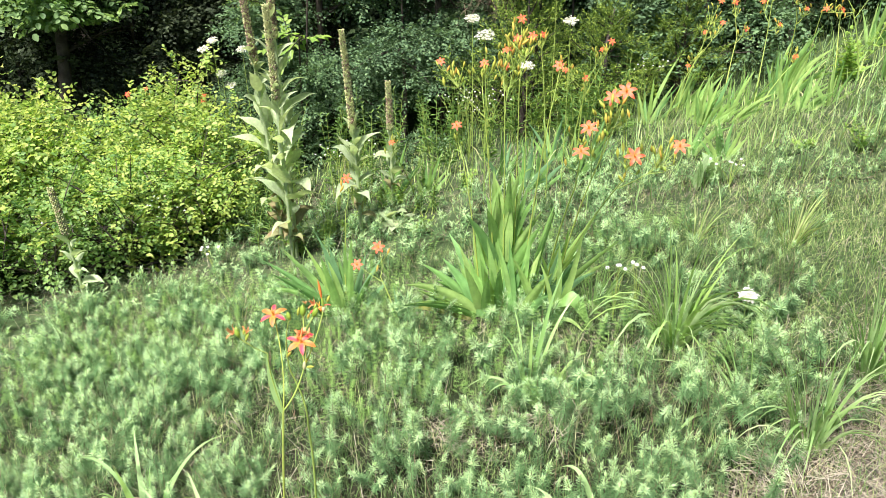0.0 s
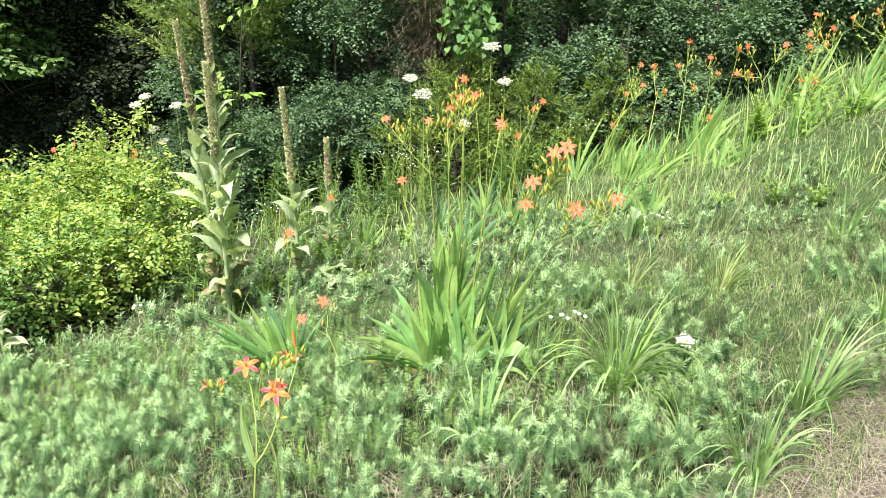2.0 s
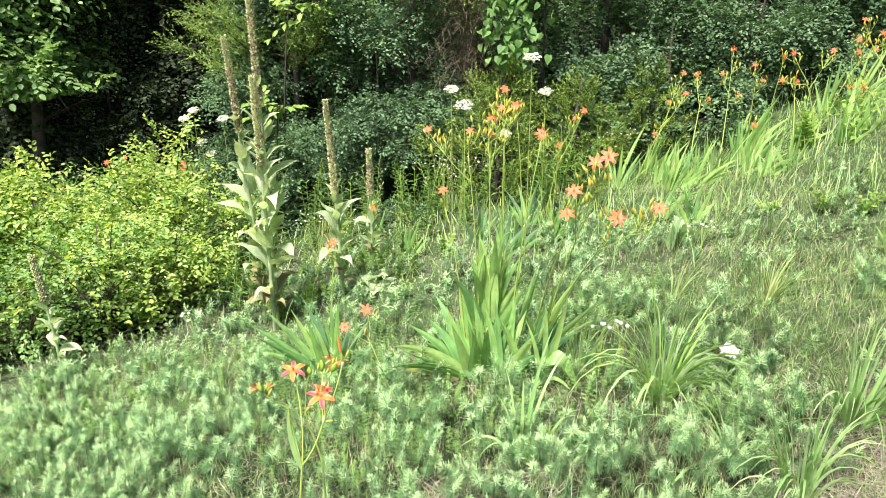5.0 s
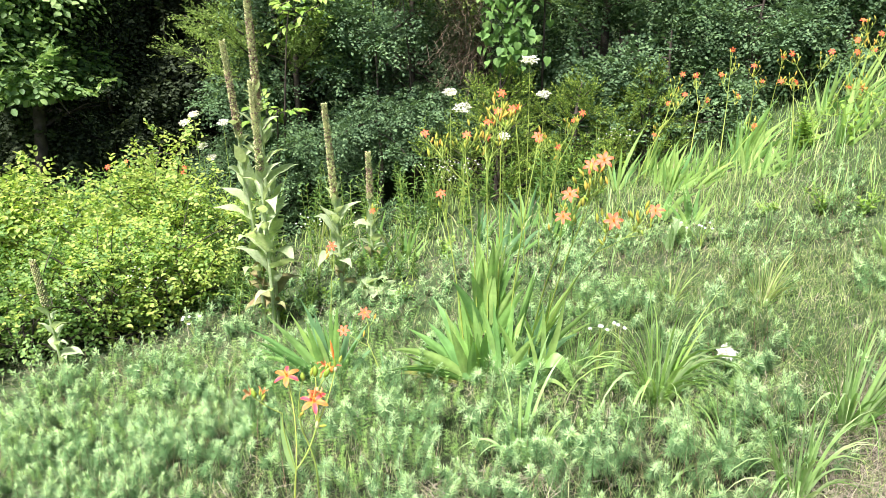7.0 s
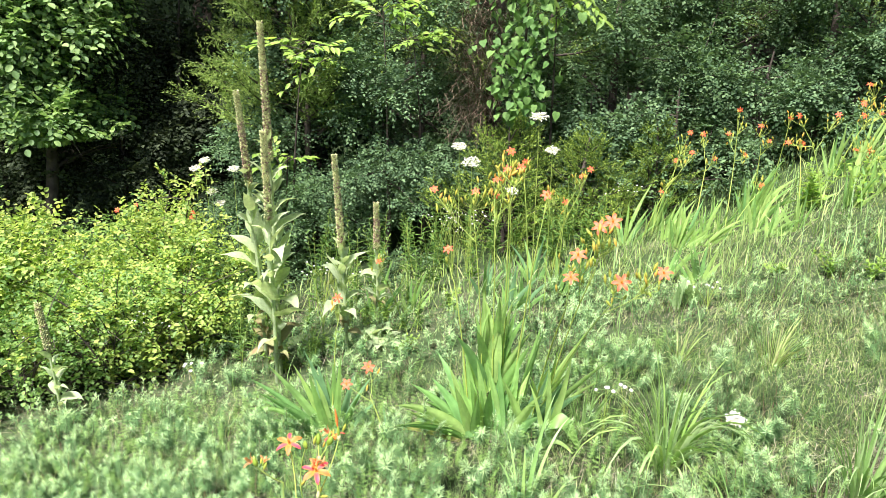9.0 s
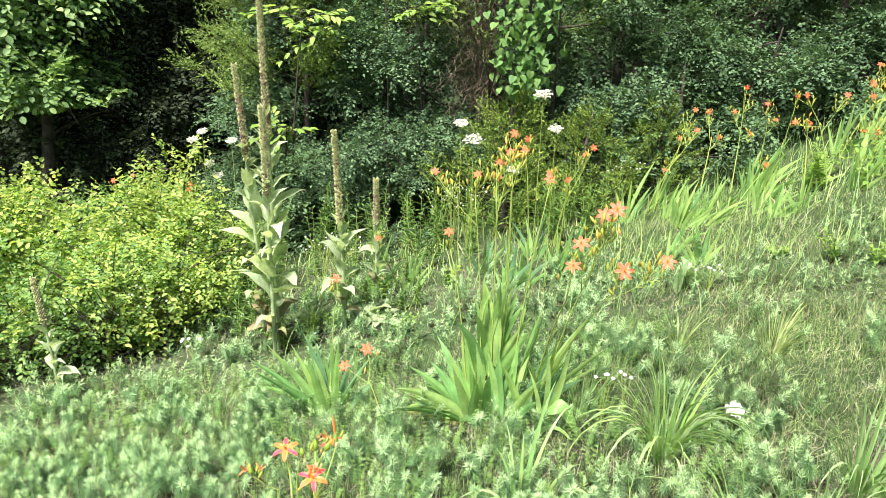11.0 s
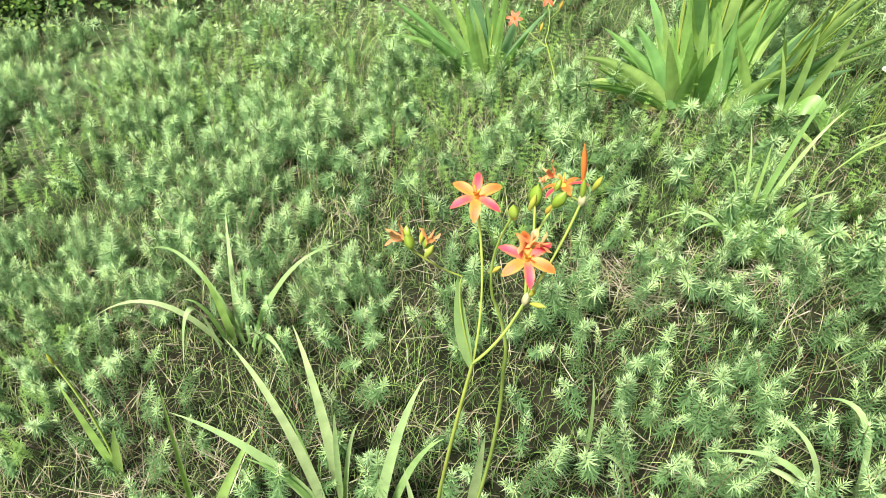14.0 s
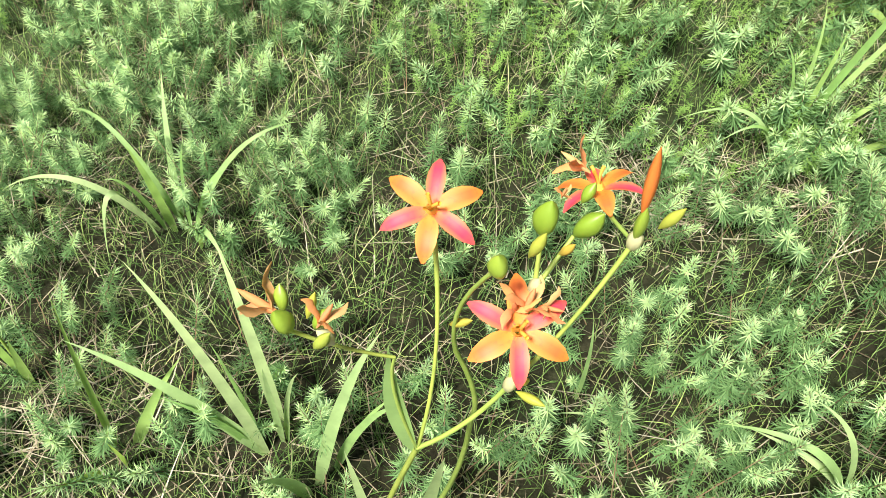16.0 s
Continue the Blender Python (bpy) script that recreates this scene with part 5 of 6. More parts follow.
# ---- grass tufts ----
def grass_tuft(x, y, blades, length, width, spread_deg, droop, seed, label, mat=BLADE, lean=(0.0, 0.0), foot=0.035):
    gen = np.random.default_rng(seed)
    base = on_ground(x, y)
    t = thing("grass_tuft", base, label, "grass", "grass tufts")
    for i in range(blades):
        a = i * 2.39996 + gen.normal(0, 0.3)
        tl = radians(spread_deg) * np.sqrt((i + 0.3) / blades) * (0.8 + 0.4 * gen.random())
        d = unit(np.array([np.cos(a) * np.sin(tl) + lean[0], np.sin(a) * np.sin(tl) + lean[1], np.cos(tl)]))
        p = np.array([np.cos(a), np.sin(a), 0]) * foot * np.sqrt(gen.random())
        ln = length * (0.6 + 0.55 * gen.random())
        v, f = blade(p - UP * 0.01, d, np.cross(d, UP + np.array([0.3, 0.1, 0])), ln, width * (0.65 + 0.6 * gen.random()), "grass", droop * (0.25 + 0.75 * gen.random() + 0.9 * i / blades), 9, 0.28)
        part("blade", mesh_of("blade", v, f, mat[i % 2] if isinstance(mat, tuple) else mat), t)
    return t


def blade_tuft(foot, blades, label):
    """A few broad blades, each from its own foot to its tip: foot x, y; tip; height of the arch; width; material."""
    base = on_ground(*foot)
    t = thing("grass_tuft", base, label, "grass", "grass tufts")
    for (fx, fy), tip, arch, width, mat in blades:
        a, c = on_ground(fx, fy, 0.01) - base, np.array(tip) - base
        mid = a * 0.62 + c * 0.38 + UP * (arch + 0.42 * abs(c[2] - a[2]))
        side = np.cross(c - a, (0.08, -0.45, 0.9))
        v, f = draped(bezier(a, mid, c, 14), side, width, "grass", 0.22)
        part("blade", mesh_of("blade", v, f, mat), t)
    return t


blade_tuft((-0.77, 1.80), [((-0.76, 1.81), (-0.87, 2.012, 0.075), 0.00, 0.017, PALE_BLADE), ((-0.73, 1.80), (-0.561, 1.98, 0.092), 0.10, 0.014, PALE_BLADE), ((-0.80, 1.795), (-1.087, 1.727, -0.079), 0.20, 0.014, PALE_BLADE),
                          ((-0.80, 1.78), (-0.816, 1.664, -0.089), 0.34, 0.017, PALE_BLADE), ((-0.75, 1.81), (-1.054, 1.915, -0.037), 0.26, 0.012, PALE_BLADE), ((-0.77, 1.80), (-0.83, 1.82, 0.075), 0.0, 0.019, SWORD_LIGHT),
                          ((-0.70, 1.78), (-0.57, 1.689, 0.0), 0.13, 0.016, PALE_BLADE), ((-0.74, 1.81), (-0.75, 1.87, 0.06), 0.02, 0.009, BLADE), ((-0.72, 1.79), (-0.66, 1.86, 0.05), 0.03, 0.008, BLADE), ((-0.79, 1.80), (-0.86, 1.77, 0.02), 0.06, 0.010, BLADE)],
           "small tuft of arching light green blades in the spurge")
blade_tuft((-0.38, 1.44), [((-0.38, 1.43), (-0.645, 1.422, 0.20), 0.03, 0.021, PALE_BLADE), ((-0.38, 1.43), (-0.557, 1.495, 0.345), 0.02, 0.019, PALE_BLADE), ((-0.373, 1.473), (-0.474, 1.566, 0.324), 0.02, 0.021, PALE_BLADE),
                          ((-0.365, 1.455), (-0.352, 1.44, 0.31), 0.0, 0.013, PALE_BLADE), ((-0.40, 1.45), (-0.47, 1.49, 0.19), 0.02, 0.008, BLADE), ((-0.36, 1.46), (-0.325, 1.47, 0.25), 0.02, 0.010, PALE_BLADE), ((-0.39, 1.43), (-0.52, 1.41, 0.14), 0.02, 0.010, BLADE)],
           "tuft of long broad blades standing in the spurge")
blade_tuft((-0.28, 1.41), [((-0.285, 1.408), (-0.232, 1.515, 0.352), 0.02, 0.021, PALE_BLADE), ((-0.27, 1.44), (-0.185, 1.47, 0.27), 0.03, 0.015, PALE_BLADE), ((-0.268, 1.44), (-0.20, 1.50, 0.22), 0.02, 0.010, BLADE), ((-0.29, 1.39), (-0.33, 1.33, 0.20), 0.05, 0.022, PALE_BLADE)],
           "tuft of upright broad blades in the spurge")
blade_tuft((0.136, 1.585), [((0.136, 1.585), (0.010, 1.60, 0.085), 0.15, 0.010, PALE_BLADE), ((0.05, 1.66), (0.02, 1.70, 0.22), 0.0, 0.008, PALE_BLADE)], "two thin arching blades in the spurge")
blade_tuft((0.31, 2.29), [((0.315, 2.30), (0.40, 2.42, 0.48), 0.0, 0.015, BLADE), ((0.32, 2.30), (0.46, 2.46, 0.38), 0.04, 0.012, BLADE), ((0.295, 2.25), (0.091, 2.249, 0.101), 0.17, 0.011, PALE_BLADE), ((0.30, 2.28), (0.25, 2.36, 0.36), 0.0, 0.010, BLADE),
                         ((0.31, 2.29), (0.31, 2.36, 0.32), 0.0, 0.013, SWORD_LIGHT), ((0.40, 2.36), (0.505, 2.41, 0.191), 0.03, 0.011, SWORD_LIGHT), ((0.42, 2.28), (0.527, 2.239, 0.185), 0.08, 0.018, SWORD_LIGHT), ((0.42, 2.24), (0.50, 2.172, 0.19), 0.09, 0.016, PALE_BLADE),
                         ((0.29, 2.27), (0.17, 2.20, 0.12), 0.12, 0.009, BLADE), ((0.30, 2.30), (0.22, 2.33, 0.28), 0.02, 0.009, BLADE)],
           "small tuft of arching grass in the spurge")
blade_tuft((0.43, 1.61), [((0.416, 1.605), (0.229, 1.637, 0.165), 0.13, 0.015, PALE_BLADE), ((0.416, 1.605), (0.302, 1.651, 0.29), 0.05, 0.013, PALE_BLADE), ((0.468, 1.619), (0.359, 1.701, 0.29), 0.17, 0.016, PALE_BLADE), ((0.42, 1.61), (0.277, 1.648, 0.16), 0.04, 0.014, PALE_BLADE),
                         ((0.46, 1.63), (0.60, 1.70, 0.20), 0.10, 0.012, PALE_BLADE), ((0.45, 1.61), (0.56, 1.58, 0.18), 0.12, 0.012, PALE_BLADE), ((0.44, 1.60), (0.38, 1.50, 0.17), 0.11, 0.011, BLADE)],
           "tuft of arching light green blades in the spurge")
grass_tuft(0.77, 2.46, 64, 0.46, 0.0145, 22, 2.0, 131, "bushy tuft of broad grass blades arching outward", (PALE_BLADE, SWORD_LIGHT))
grass_tuft(1.00, 1.90, 60, 0.34, 0.0090, 19, 1.7, 132, "tuft of broad grass at the edge of the gravel", (BLADE, PALE_BLADE), (-0.06, 0.0))
grass_tuft(1.25, 2.18, 60, 0.40, 0.0105, 22, 1.6, 133, "tuft of bright broad grass at the edge of the gravel", (BLADE, PALE_BLADE), (0.10, 0.0))
grass_tuft(0.90, 2.12, 14, 0.36, 0.012, 55, 1.8, 134, "thin tuft of arching grass blades", BLADE, (-0.2, 0))
grass_tuft(1.32, 3.12, 60, 0.30, 0.005, 30, 0.9, 136, "tuft of fine grass with a straw-brown foot", FINE_GRASS)
grass_tuft(-0.62, 1.36, 4, 0.30, 0.018, 30, 0.5, 140, "few upright broad blades in the spurge", SWORD_LIGHT)
grass_tuft(0.66, 1.50, 7, 0.26, 0.013, 58, 2.0, 142, "few arching light green blades in the spurge", PALE_BLADE)
grass_tuft(1.55, 2.05, 16, 0.12, 0.004, 50, 1.2, 147, "small wisp of grass in the gravel", FINE_GRASS)
grass_tuft(1.35, 1.75, 14, 0.10, 0.004, 55, 1.2, 148, "small wisp of grass in the gravel", FINE_GRASS)
grass_tuft(1.75, 2.35, 18, 0.12, 0.004, 50, 1.2, 149, "small wisp of grass in the gravel", FINE_GRASS)
grass_tuft(1.75, 2.7, 30, 0.28, 0.008, 42, 1.2, 143, "loose tuft of grass on the bank")
grass_tuft(1.0, 3.3, 30, 0.22, 0.005, 36, 1.0, 144, "loose tuft of fine grass on the bank", FINE_GRASS)
grass_tuft(-1.0, 3.2, 18, 0.22, 0.005, 40, 1.0, 145, "loose tuft of fine grass in the spurge", FINE_GRASS)
grass_tuft(0.55, 2.85, 34, 0.34, 0.007, 32, 1.0, 146, "tuft of thin grass beside the lily clump", BLADE)


# ---- white flowers ----
def umbel(x, y, at, size, seed, label="wild carrot with a flat white flower head on a thin stem"):
    gen = np.random.default_rng(seed)
    base = on_ground(x, y)
    t = thing("wild_carrot", base, label, "wildflower", "white flowers")
    top = np.array(at) - base
    pieces = [tube(bezier((0, 0, 0), top * (0.2, 0.2, 0.5), top - UP * size * 0.35, 9), [0.0022, 0.0014], 5)]
    dots, ax = [], []
    for i in range(26):
        r = size * 0.5 * np.sqrt((i + 0.5) / 26)
        a = i * 2.4
        e = top + np.array([np.cos(a) * r, np.sin(a) * r * 0.9, 0.42 * np.sin(a) * r - 0.10 * r + gen.normal(0, 0.002)])
        pieces.append(tube(np.array([top - UP * size * 0.35, (top + e) / 2 - UP * size * 0.12, e]), [0.0007, 0.0005], 3))
        for _ in range(16):
            dots.append(e + gen.normal(0, 0.0042, 3) * (1, 1, 0.5))
            ax.append(gen.normal(0, 1, 3) * (1, 1, 0.35))
    part("stem", mesh_of("stem", *pieces[0], STALK), t)
    tagged(part("flower_ray", mesh_of("flower_ray", *join(pieces[1:]), STALK), t), kind="stuff")
    n = len(dots)
    ln = 0.0078 * (0.7 + 0.6 * gen.random(n))
    fv, ff = many_leaves(np.array(dots), np.array(ax), UP + turned(n, gen) * 0.3, ln, ln * 0.8)
    part("flower_head", mesh_of("flower_head", fv, ff, WHITE), t, "flat head of tiny white florets")
    for k in range(4):
        d = np.array([gen.normal(0, 0.6), gen.normal(0, 0.6), 0.7])
        bv, bf = blade(top * (0.1 + 0.12 * k), d, np.cross(d, UP), 0.07, 0.010, "oval", 1.0, 5)
        part("leaf", mesh_of("leaf", bv, bf, WEED), t)


for i, (x, y, z, s) in enumerate(((0.041, 4.1, 0.938, 0.092), (-0.029, 4.15, 1.009, 0.066), (0.375, 4.1, 1.186, 0.082), (0.453, 4.1, 1.016, 0.062), (0.255, 4.1, 0.794, 0.060),
                                  (-1.82, 5.0, 0.664, 0.065), (-1.559, 5.0, 0.673, 0.065), (-1.713, 5.0, 0.513, 0.065), (-1.752, 5.0, 0.72, 0.06), (-1.658, 5.0, 0.439, 0.06))):
    umbel(x + 0.02, y + 0.03, (x, y, z), s, 151 + i)
umbel(0.99, 2.50, (0.985, 2.48, 0.40), 0.048, 165, "wild carrot with a white flower head low in the grass")


def daisies(x, y, heads, height, seed, label="fleabane with small white daisy heads", size=0.016, spread_by=0.05):
    gen = np.random.default_rng(seed)
    base = on_ground(x, y)
    t = thing("fleabane", base, label, "wildflower", "white flowers")
    pieces, n = [], heads
    tops = []
    for i in range(n):
        top = np.array([gen.normal(0, spread_by), gen.normal(0, spread_by * 0.6), height * (0.85 + 0.25 * gen.random())])
        pieces.append(tube(bezier((0, 0, 0), top * (0.1, 0.1, 0.6), top, 6), [0.0014, 0.0008], 4))
        tops.append(top)
    for v, f in pieces:
        part("stem", mesh_of("stem", v, f, STALK), t)
    for top in tops:
        k = 14
        a = np.arange(k) * 2 * np.pi / k
        ax = np.stack([np.cos(a), 0.85 * np.sin(a), 0.15 + 0.5 * np.sin(a)], 1)
        pv, pf = many_leaves(np.repeat(top[None], k, 0) + ax * size * 0.15, ax, np.repeat(np.array([[0.0, -0.5, 0.87]]), k, 0), np.full(k, size * 0.5), np.full(k, size * 0.24), 0.1)
        part("flower_head", mesh_of("flower_head", pv, pf, WHITE), t, "small white daisy head")


daisies(0.61, 2.72, 4, 0.21, 171, size=0.012, spread_by=0.035)
daisies(0.68, 2.70, 3, 0.22, 172, size=0.012, spread_by=0.03)
daisies(1.27, 3.88, 7, 0.14, 173, size=0.011)
daisies(-1.35, 3.75, 5, 0.16, 174, size=0.014)
for i, (x, y) in enumerate(((-0.85, 4.5), (-0.78, 4.6), (-0.1, 5.2), (0.0, 5.25), (-1.9, 3.9), (-1.75, 3.95), (-2.15, 3.75), (1.05, 5.5), (-0.2, 5.5))):
    daisies(x, y, 14, 0.42, 180 + i, "spray of tiny white aster heads on wiry stems", 0.009, 0.09)


def weed(x, y, stems, height, leaf, seed, mat=WEED, label="leafy green weed"):
    """Upright stems with narrow leaves in a spiral."""
    gen = np.random.default_rng(seed)
    base = on_ground(x, y)
    t = thing("weed", base, label, "weed", "weeds")
    pieces, ats, axs, lens = [], [], [], []
    for s in range(stems):
        h = height * (0.7 + 0.4 * gen.random())
        loose = 0.10 if mat is WEED else 0.34
        top = np.array([gen.normal(0, loose * height), gen.normal(0, loose * height), h])
        path = bezier((gen.normal(0, 0.02), gen.normal(0, 0.02), 0), top * (0.2, 0.2, 0.5), top, 16)
        pieces.append(tube(path, [0.0026, 0.0012], 4))
        for i in range(3, 16, 1 if mat is WEED else 2):
            for k in range(2):
                a = i * 2.4 + k * 3.0
                ats.append(path[i])
                axs.append((np.cos(a), np.sin(a), 0.45 + gen.normal(0, 0.2)))
                lens.append(leaf * (0.7 + 0.5 * gen.random()) * (1.1 - 0.5 * i / 15))
    for v, f in pieces:
        part("stem", mesh_of("stem", v, f, STALK), t)
    n = len(ats)
    lens = np.array(lens)
    lv, lf = many_leaves(np.array(ats), np.array(axs), UP + turned(n, gen) * 0.3, lens, lens * (0.22 if mat is WEED else 0.5))
    tagged(part("foliage", mesh_of("foliage", lv, lf, mat), t), kind="stuff")


gen = np.random.default_rng(190)
for i in range(46):
    x, y = gen.uniform(-2.2, 0.9), gen.uniform(4.75, 5.75)
    weed(x, y, 3, gen.uniform(0.40, 0.75) * (1.1 if x < -0.9 else 0.8), 0.07, 200 + i, WEED, "tall narrow-leaved goldenrod before the wood")
for i in range(14):
    x, y = gen.uniform(-1.55, -1.12), gen.uniform(4.0, 4.75)
    weed(x, y, 3, gen.uniform(0.22, 0.48), 0.05, 260 + i, WEED, "narrow-leaved weed between the shrubs and the mulleins")
for i in range(18):
    x, y = gen.uniform(-1.25, 0.1), gen.uniform(3.85, 4.6)
    weed(x, y, 4, gen.uniform(0.10, 0.22), 0.04, 330 + i, (WEED, BRIGHT_LEAF)[i % 2], "low green weed at the foot of the mulleins")
for i in range(9):
    x, y = gen.uniform(1.35, 2.5), gen.uniform(3.1, 4.3)
    weed(x, y, 3, gen.uniform(0.08, 0.15), 0.045, 360 + i, BRIGHT_LEAF, "low fresh green weed in the grass of the bank")
for i in range(12):
    x, y = gen.uniform(2.0, 3.4), gen.uniform(4.0, 5.3)
    weed(x, y, 3, gen.uniform(0.18, 0.32), 0.06, 290 + i, BRIGHT_LEAF, "leafy weed with fresh green leaves on the bank")


# ---- carpets ----
def patchy(x, y, scale, seed):
    return np.array([noise.noise(Vector((a * scale + seed, b * scale - seed, seed * 0.37))) for a, b in zip(x, y)])


def track_side(x, y):
    return 0.9 * x - 0.8 * y + 0.32


gen = np.random.default_rng(301)
# bare places of dry straw: x, y, radius, straws
BARE = ((0.11, 2.10, 0.09, 330), (0.40, 2.12, 0.05, 120), (-0.72, 1.36, 0.10, 180), (-0.45, 1.15, 0.09, 280))
# cypress spurge: clusters of bottle-brush stems
n = 14000
sx, sy = gen.uniform(-2.9, 2.7, n), 0.55 + 4.5 * gen.random(n)
dens = np.where(sx < 0.9, 1.0, 0.72) * np.where(sy > 3.5, 0.75, 1.0) * np.where(sy > 4.2, 0.6, 1.0)
dens = dens * np.where((sx < -1.6) & (sy > 3.55 - 0.25 * (sx + 1.6)), 0.0, 1.0) * np.where(track_side(sx, sy) > -0.10, 0.06, 1.0)
dens = dens * np.clip(0.85 + 1.2 * patchy(sx, sy, 1.6, 3.0), 0.15, 1.0) * np.clip(0.66 + 3.4 * patchy(sx, sy, 4.6, 31.0), 0.06, 1.0)
fade = ((sx + 0.3) / np.where(sx < -0.3, 2.5, 3.4)) ** 2 + ((sy - 2.7) / 2.15) ** 2 + 0.25 * patchy(sx, sy, 1.1, 23.0)
dens = dens * np.clip((1.12 - fade) / 0.3, 0, 1)
dens = np.maximum(dens, 0.95 * np.exp(-((sx - 0.52) ** 2 + (sy - 1.70) ** 2) / 0.16))
for hx, hy, hr, hn in BARE:
    dens = dens * (1 - 0.75 * np.exp(-((sx - hx) ** 2 + (sy - hy) ** 2) / (1.6 * hr * hr)))
dens = np.maximum(dens, 0.55 * np.exp(-((sx + 0.8) ** 2 + (sy - 1.75) ** 2) / 0.40))
dens = dens * np.where((track_side(sx, sy) > -0.30 + 0.06 * np.sin(19 * sy)) & (sy < 2.15), 0.04, 1.0)
for hx, hy, hr in ((0.42, 2.40, 0.10), (0.30, 2.20, 0.07), (0.77, 2.40, 0.10), (-0.52, 2.95, 0.15), (0.15, 2.80, 0.13), (0.08, 2.74, 0.13), (-0.03, 2.78, 0.12), (0.30, 2.76, 0.12), (0.45, 2.70, 0.09)):
    dens = dens * (1 - 0.85 * np.exp(-((sx - hx) ** 2 + (sy - hy) ** 2) / (hr * hr)))
keep = gen.random(n) < dens * np.where(sy > 2.4, 0.32, np.where(sy > 1.9, 0.36, 0.39))
sx, sy = sx[keep], sy[keep]
k = gen.integers(2, 6, len(sx))
cx, cy = np.repeat(sx, k), np.repeat(sy, k)
m = len(cx)
fan_a = gen.uniform(0, 2 * np.pi, m)
out = gen.uniform(0.0, 0.85, m)
bx, by = cx + np.cos(fan_a) * out * 0.09 + gen.normal(0, 0.018, m), cy + np.sin(fan_a) * out * 0.09 + gen.normal(0, 0.018, m)
root = np.stack([bx, by, ground_z(bx, by) - 0.005], 1)
hgt = gen.uniform(0.07, 0.19, m) * (0.80 + 0.5 * (patchy(bx, by, 3.1, 8.0) + 0.5))
axis = np.stack([np.cos(fan_a) * out, np.sin(fan_a) * out + 0.04, np.ones(m)], 1)
axis /= np.linalg.norm(axis, axis=1, keepdims=True)
NEEDLES = 110
j = np.arange(NEEDLES)
bare = np.clip(1 - gen.uniform(0.075, 0.115, m) / hgt, 0.12, 0.62)[:, None]
w = ((j + 0.5) / NEEDLES)[None, :]
s = bare + (1 - bare) * w ** 0.9 + gen.normal(0, 0.008, (m, NEEDLES))
phi = (j * 2.39996)[None, :] + gen.uniform(0, 6.28, (m, 1)) + gen.normal(0, 0.15, (m, NEEDLES))
elev = radians(1) + radians(66) * w ** 3.0 + gen.normal(0, 0.13, (m, NEEDLES))
e1 = np.cross(axis, np.array([0.2, 1.0, 0.1]))
e1 /= np.linalg.norm(e1, axis=1, keepdims=True)
e2 = np.cross(axis, e1)
radial = np.cos(phi)[..., None] * e1[:, None] + np.sin(phi)[..., None] * e2[:, None]
nd = np.cos(elev)[..., None] * radial + np.sin(elev)[..., None] * axis[:, None]
nlen = gen.uniform(0.024, 0.035, (m, 1)) * (0.70 + 0.38 * np.clip((by - 1.7) / 0.9, 0, 1))[:, None] * (0.75 + 0.35 * np.sin(np.pi * np.clip(w + 0.12, 0, 1))) * gen.uniform(0.8, 1.15, (m, NEEDLES))
foot = root[:, None] + axis[:, None] * (hgt[:, None] * s)[..., None]
wd = np.cross(nd, axis[:, None] + 0.02)
wd /= np.linalg.norm(wd, axis=2, keepdims=True) + 1e-9
half = (0.00120 + 0.0004 * gen.random((m, 1, 1))) * np.where(by > 3.3, 1.6, np.where(by < 2.1, 0.9, 1.15))[:, None, None]
L = nlen[..., None]
thorn = np.stack([foot + nd * L * 0.12 + wd * half, foot + nd * L - UP * L * 0.08, foot + nd * L * 0.12 - wd * half], 2)
full = (by < 2.1)[:, None] | ((by < 3.3)[:, None] & (j % 10 < 9)[None, :]) | (j % 5 < 2)[None, :]
sv = thorn[full].reshape(-1, 3)
sf = np.arange(len(sv)).reshape(-1, 3)
# upper needles are pale young growth, lower ones carry painted shade
young = np.broadcast_to(w > gen.uniform(0.48, 0.85, (m, 1)), (m, NEEDLES))[full].astype(int)
ring = np.stack([np.cos(np.arange(3) * 2.094), np.sin(np.arange(3) * 2.094), np.zeros(3)], 1) * 0.0011
lo, hi = root[:, None] + ring[None], root[:, None] + axis[:, None] * (hgt * 1.0)[:, None, None] + ring[None] * 0.6
tv = np.concatenate([lo, hi], 1).reshape(-1, 3)
tk = (np.arange(m) * 6)[:, None, None]
tf = (tk + np.array([[0, 1, 4, 3], [1, 2, 5, 4], [2, 0, 3, 5]])[None]).reshape(-1, 4) + len(sv)
tagged(new("cypress_spurge", mesh_of("cypress_spurge", np.concatenate([sv, tv]), [sf, tf], [SPURGE_LOW_SHADED, SPURGE_TIP, STEM_BROWN],
       np.r_[young, np.full(len(tf), 2)], False)), "carpet of blue-green bottle-brush cypress spurge covering the bank", "ground cover", "", "stuff")

# small yellow-green bedstraw between the spurge
n = 3000
bx, by = gen.uniform(-2.0, 1.0, n), gen.uniform(0.9, 3.6, n)
keep = patchy(bx, by, 1.3, 17.0) > -0.05
bx, by = bx[keep], by[keep]
m = len(bx)
root = np.stack([bx, by, ground_z(bx, by)], 1)
h = gen.uniform(0.06, 0.13, m)
ats, axs = [], []
lean = gen.normal(0, 0.25, (m, 2))
for w in np.linspace(0.35, 1, 6):
    for q in range(6):
        a = q * np.pi / 3 + w * 7
        ats.append(root + np.stack([lean[:, 0], lean[:, 1], np.ones(m)], 1) * (h * w)[:, None])
        axs.append(np.repeat(np.array([[np.cos(a), np.sin(a), 0.35]]), m, 0) + gen.normal(0, 0.15, (m, 3)))
ats, axs = np.concatenate(ats), np.concatenate(axs)
ln = gen.uniform(0.008, 0.014, len(ats))
bv, bf = many_leaves(ats, axs, np.repeat(UP[None], len(ats), 0), ln, ln * 0.25, 0.1, True)
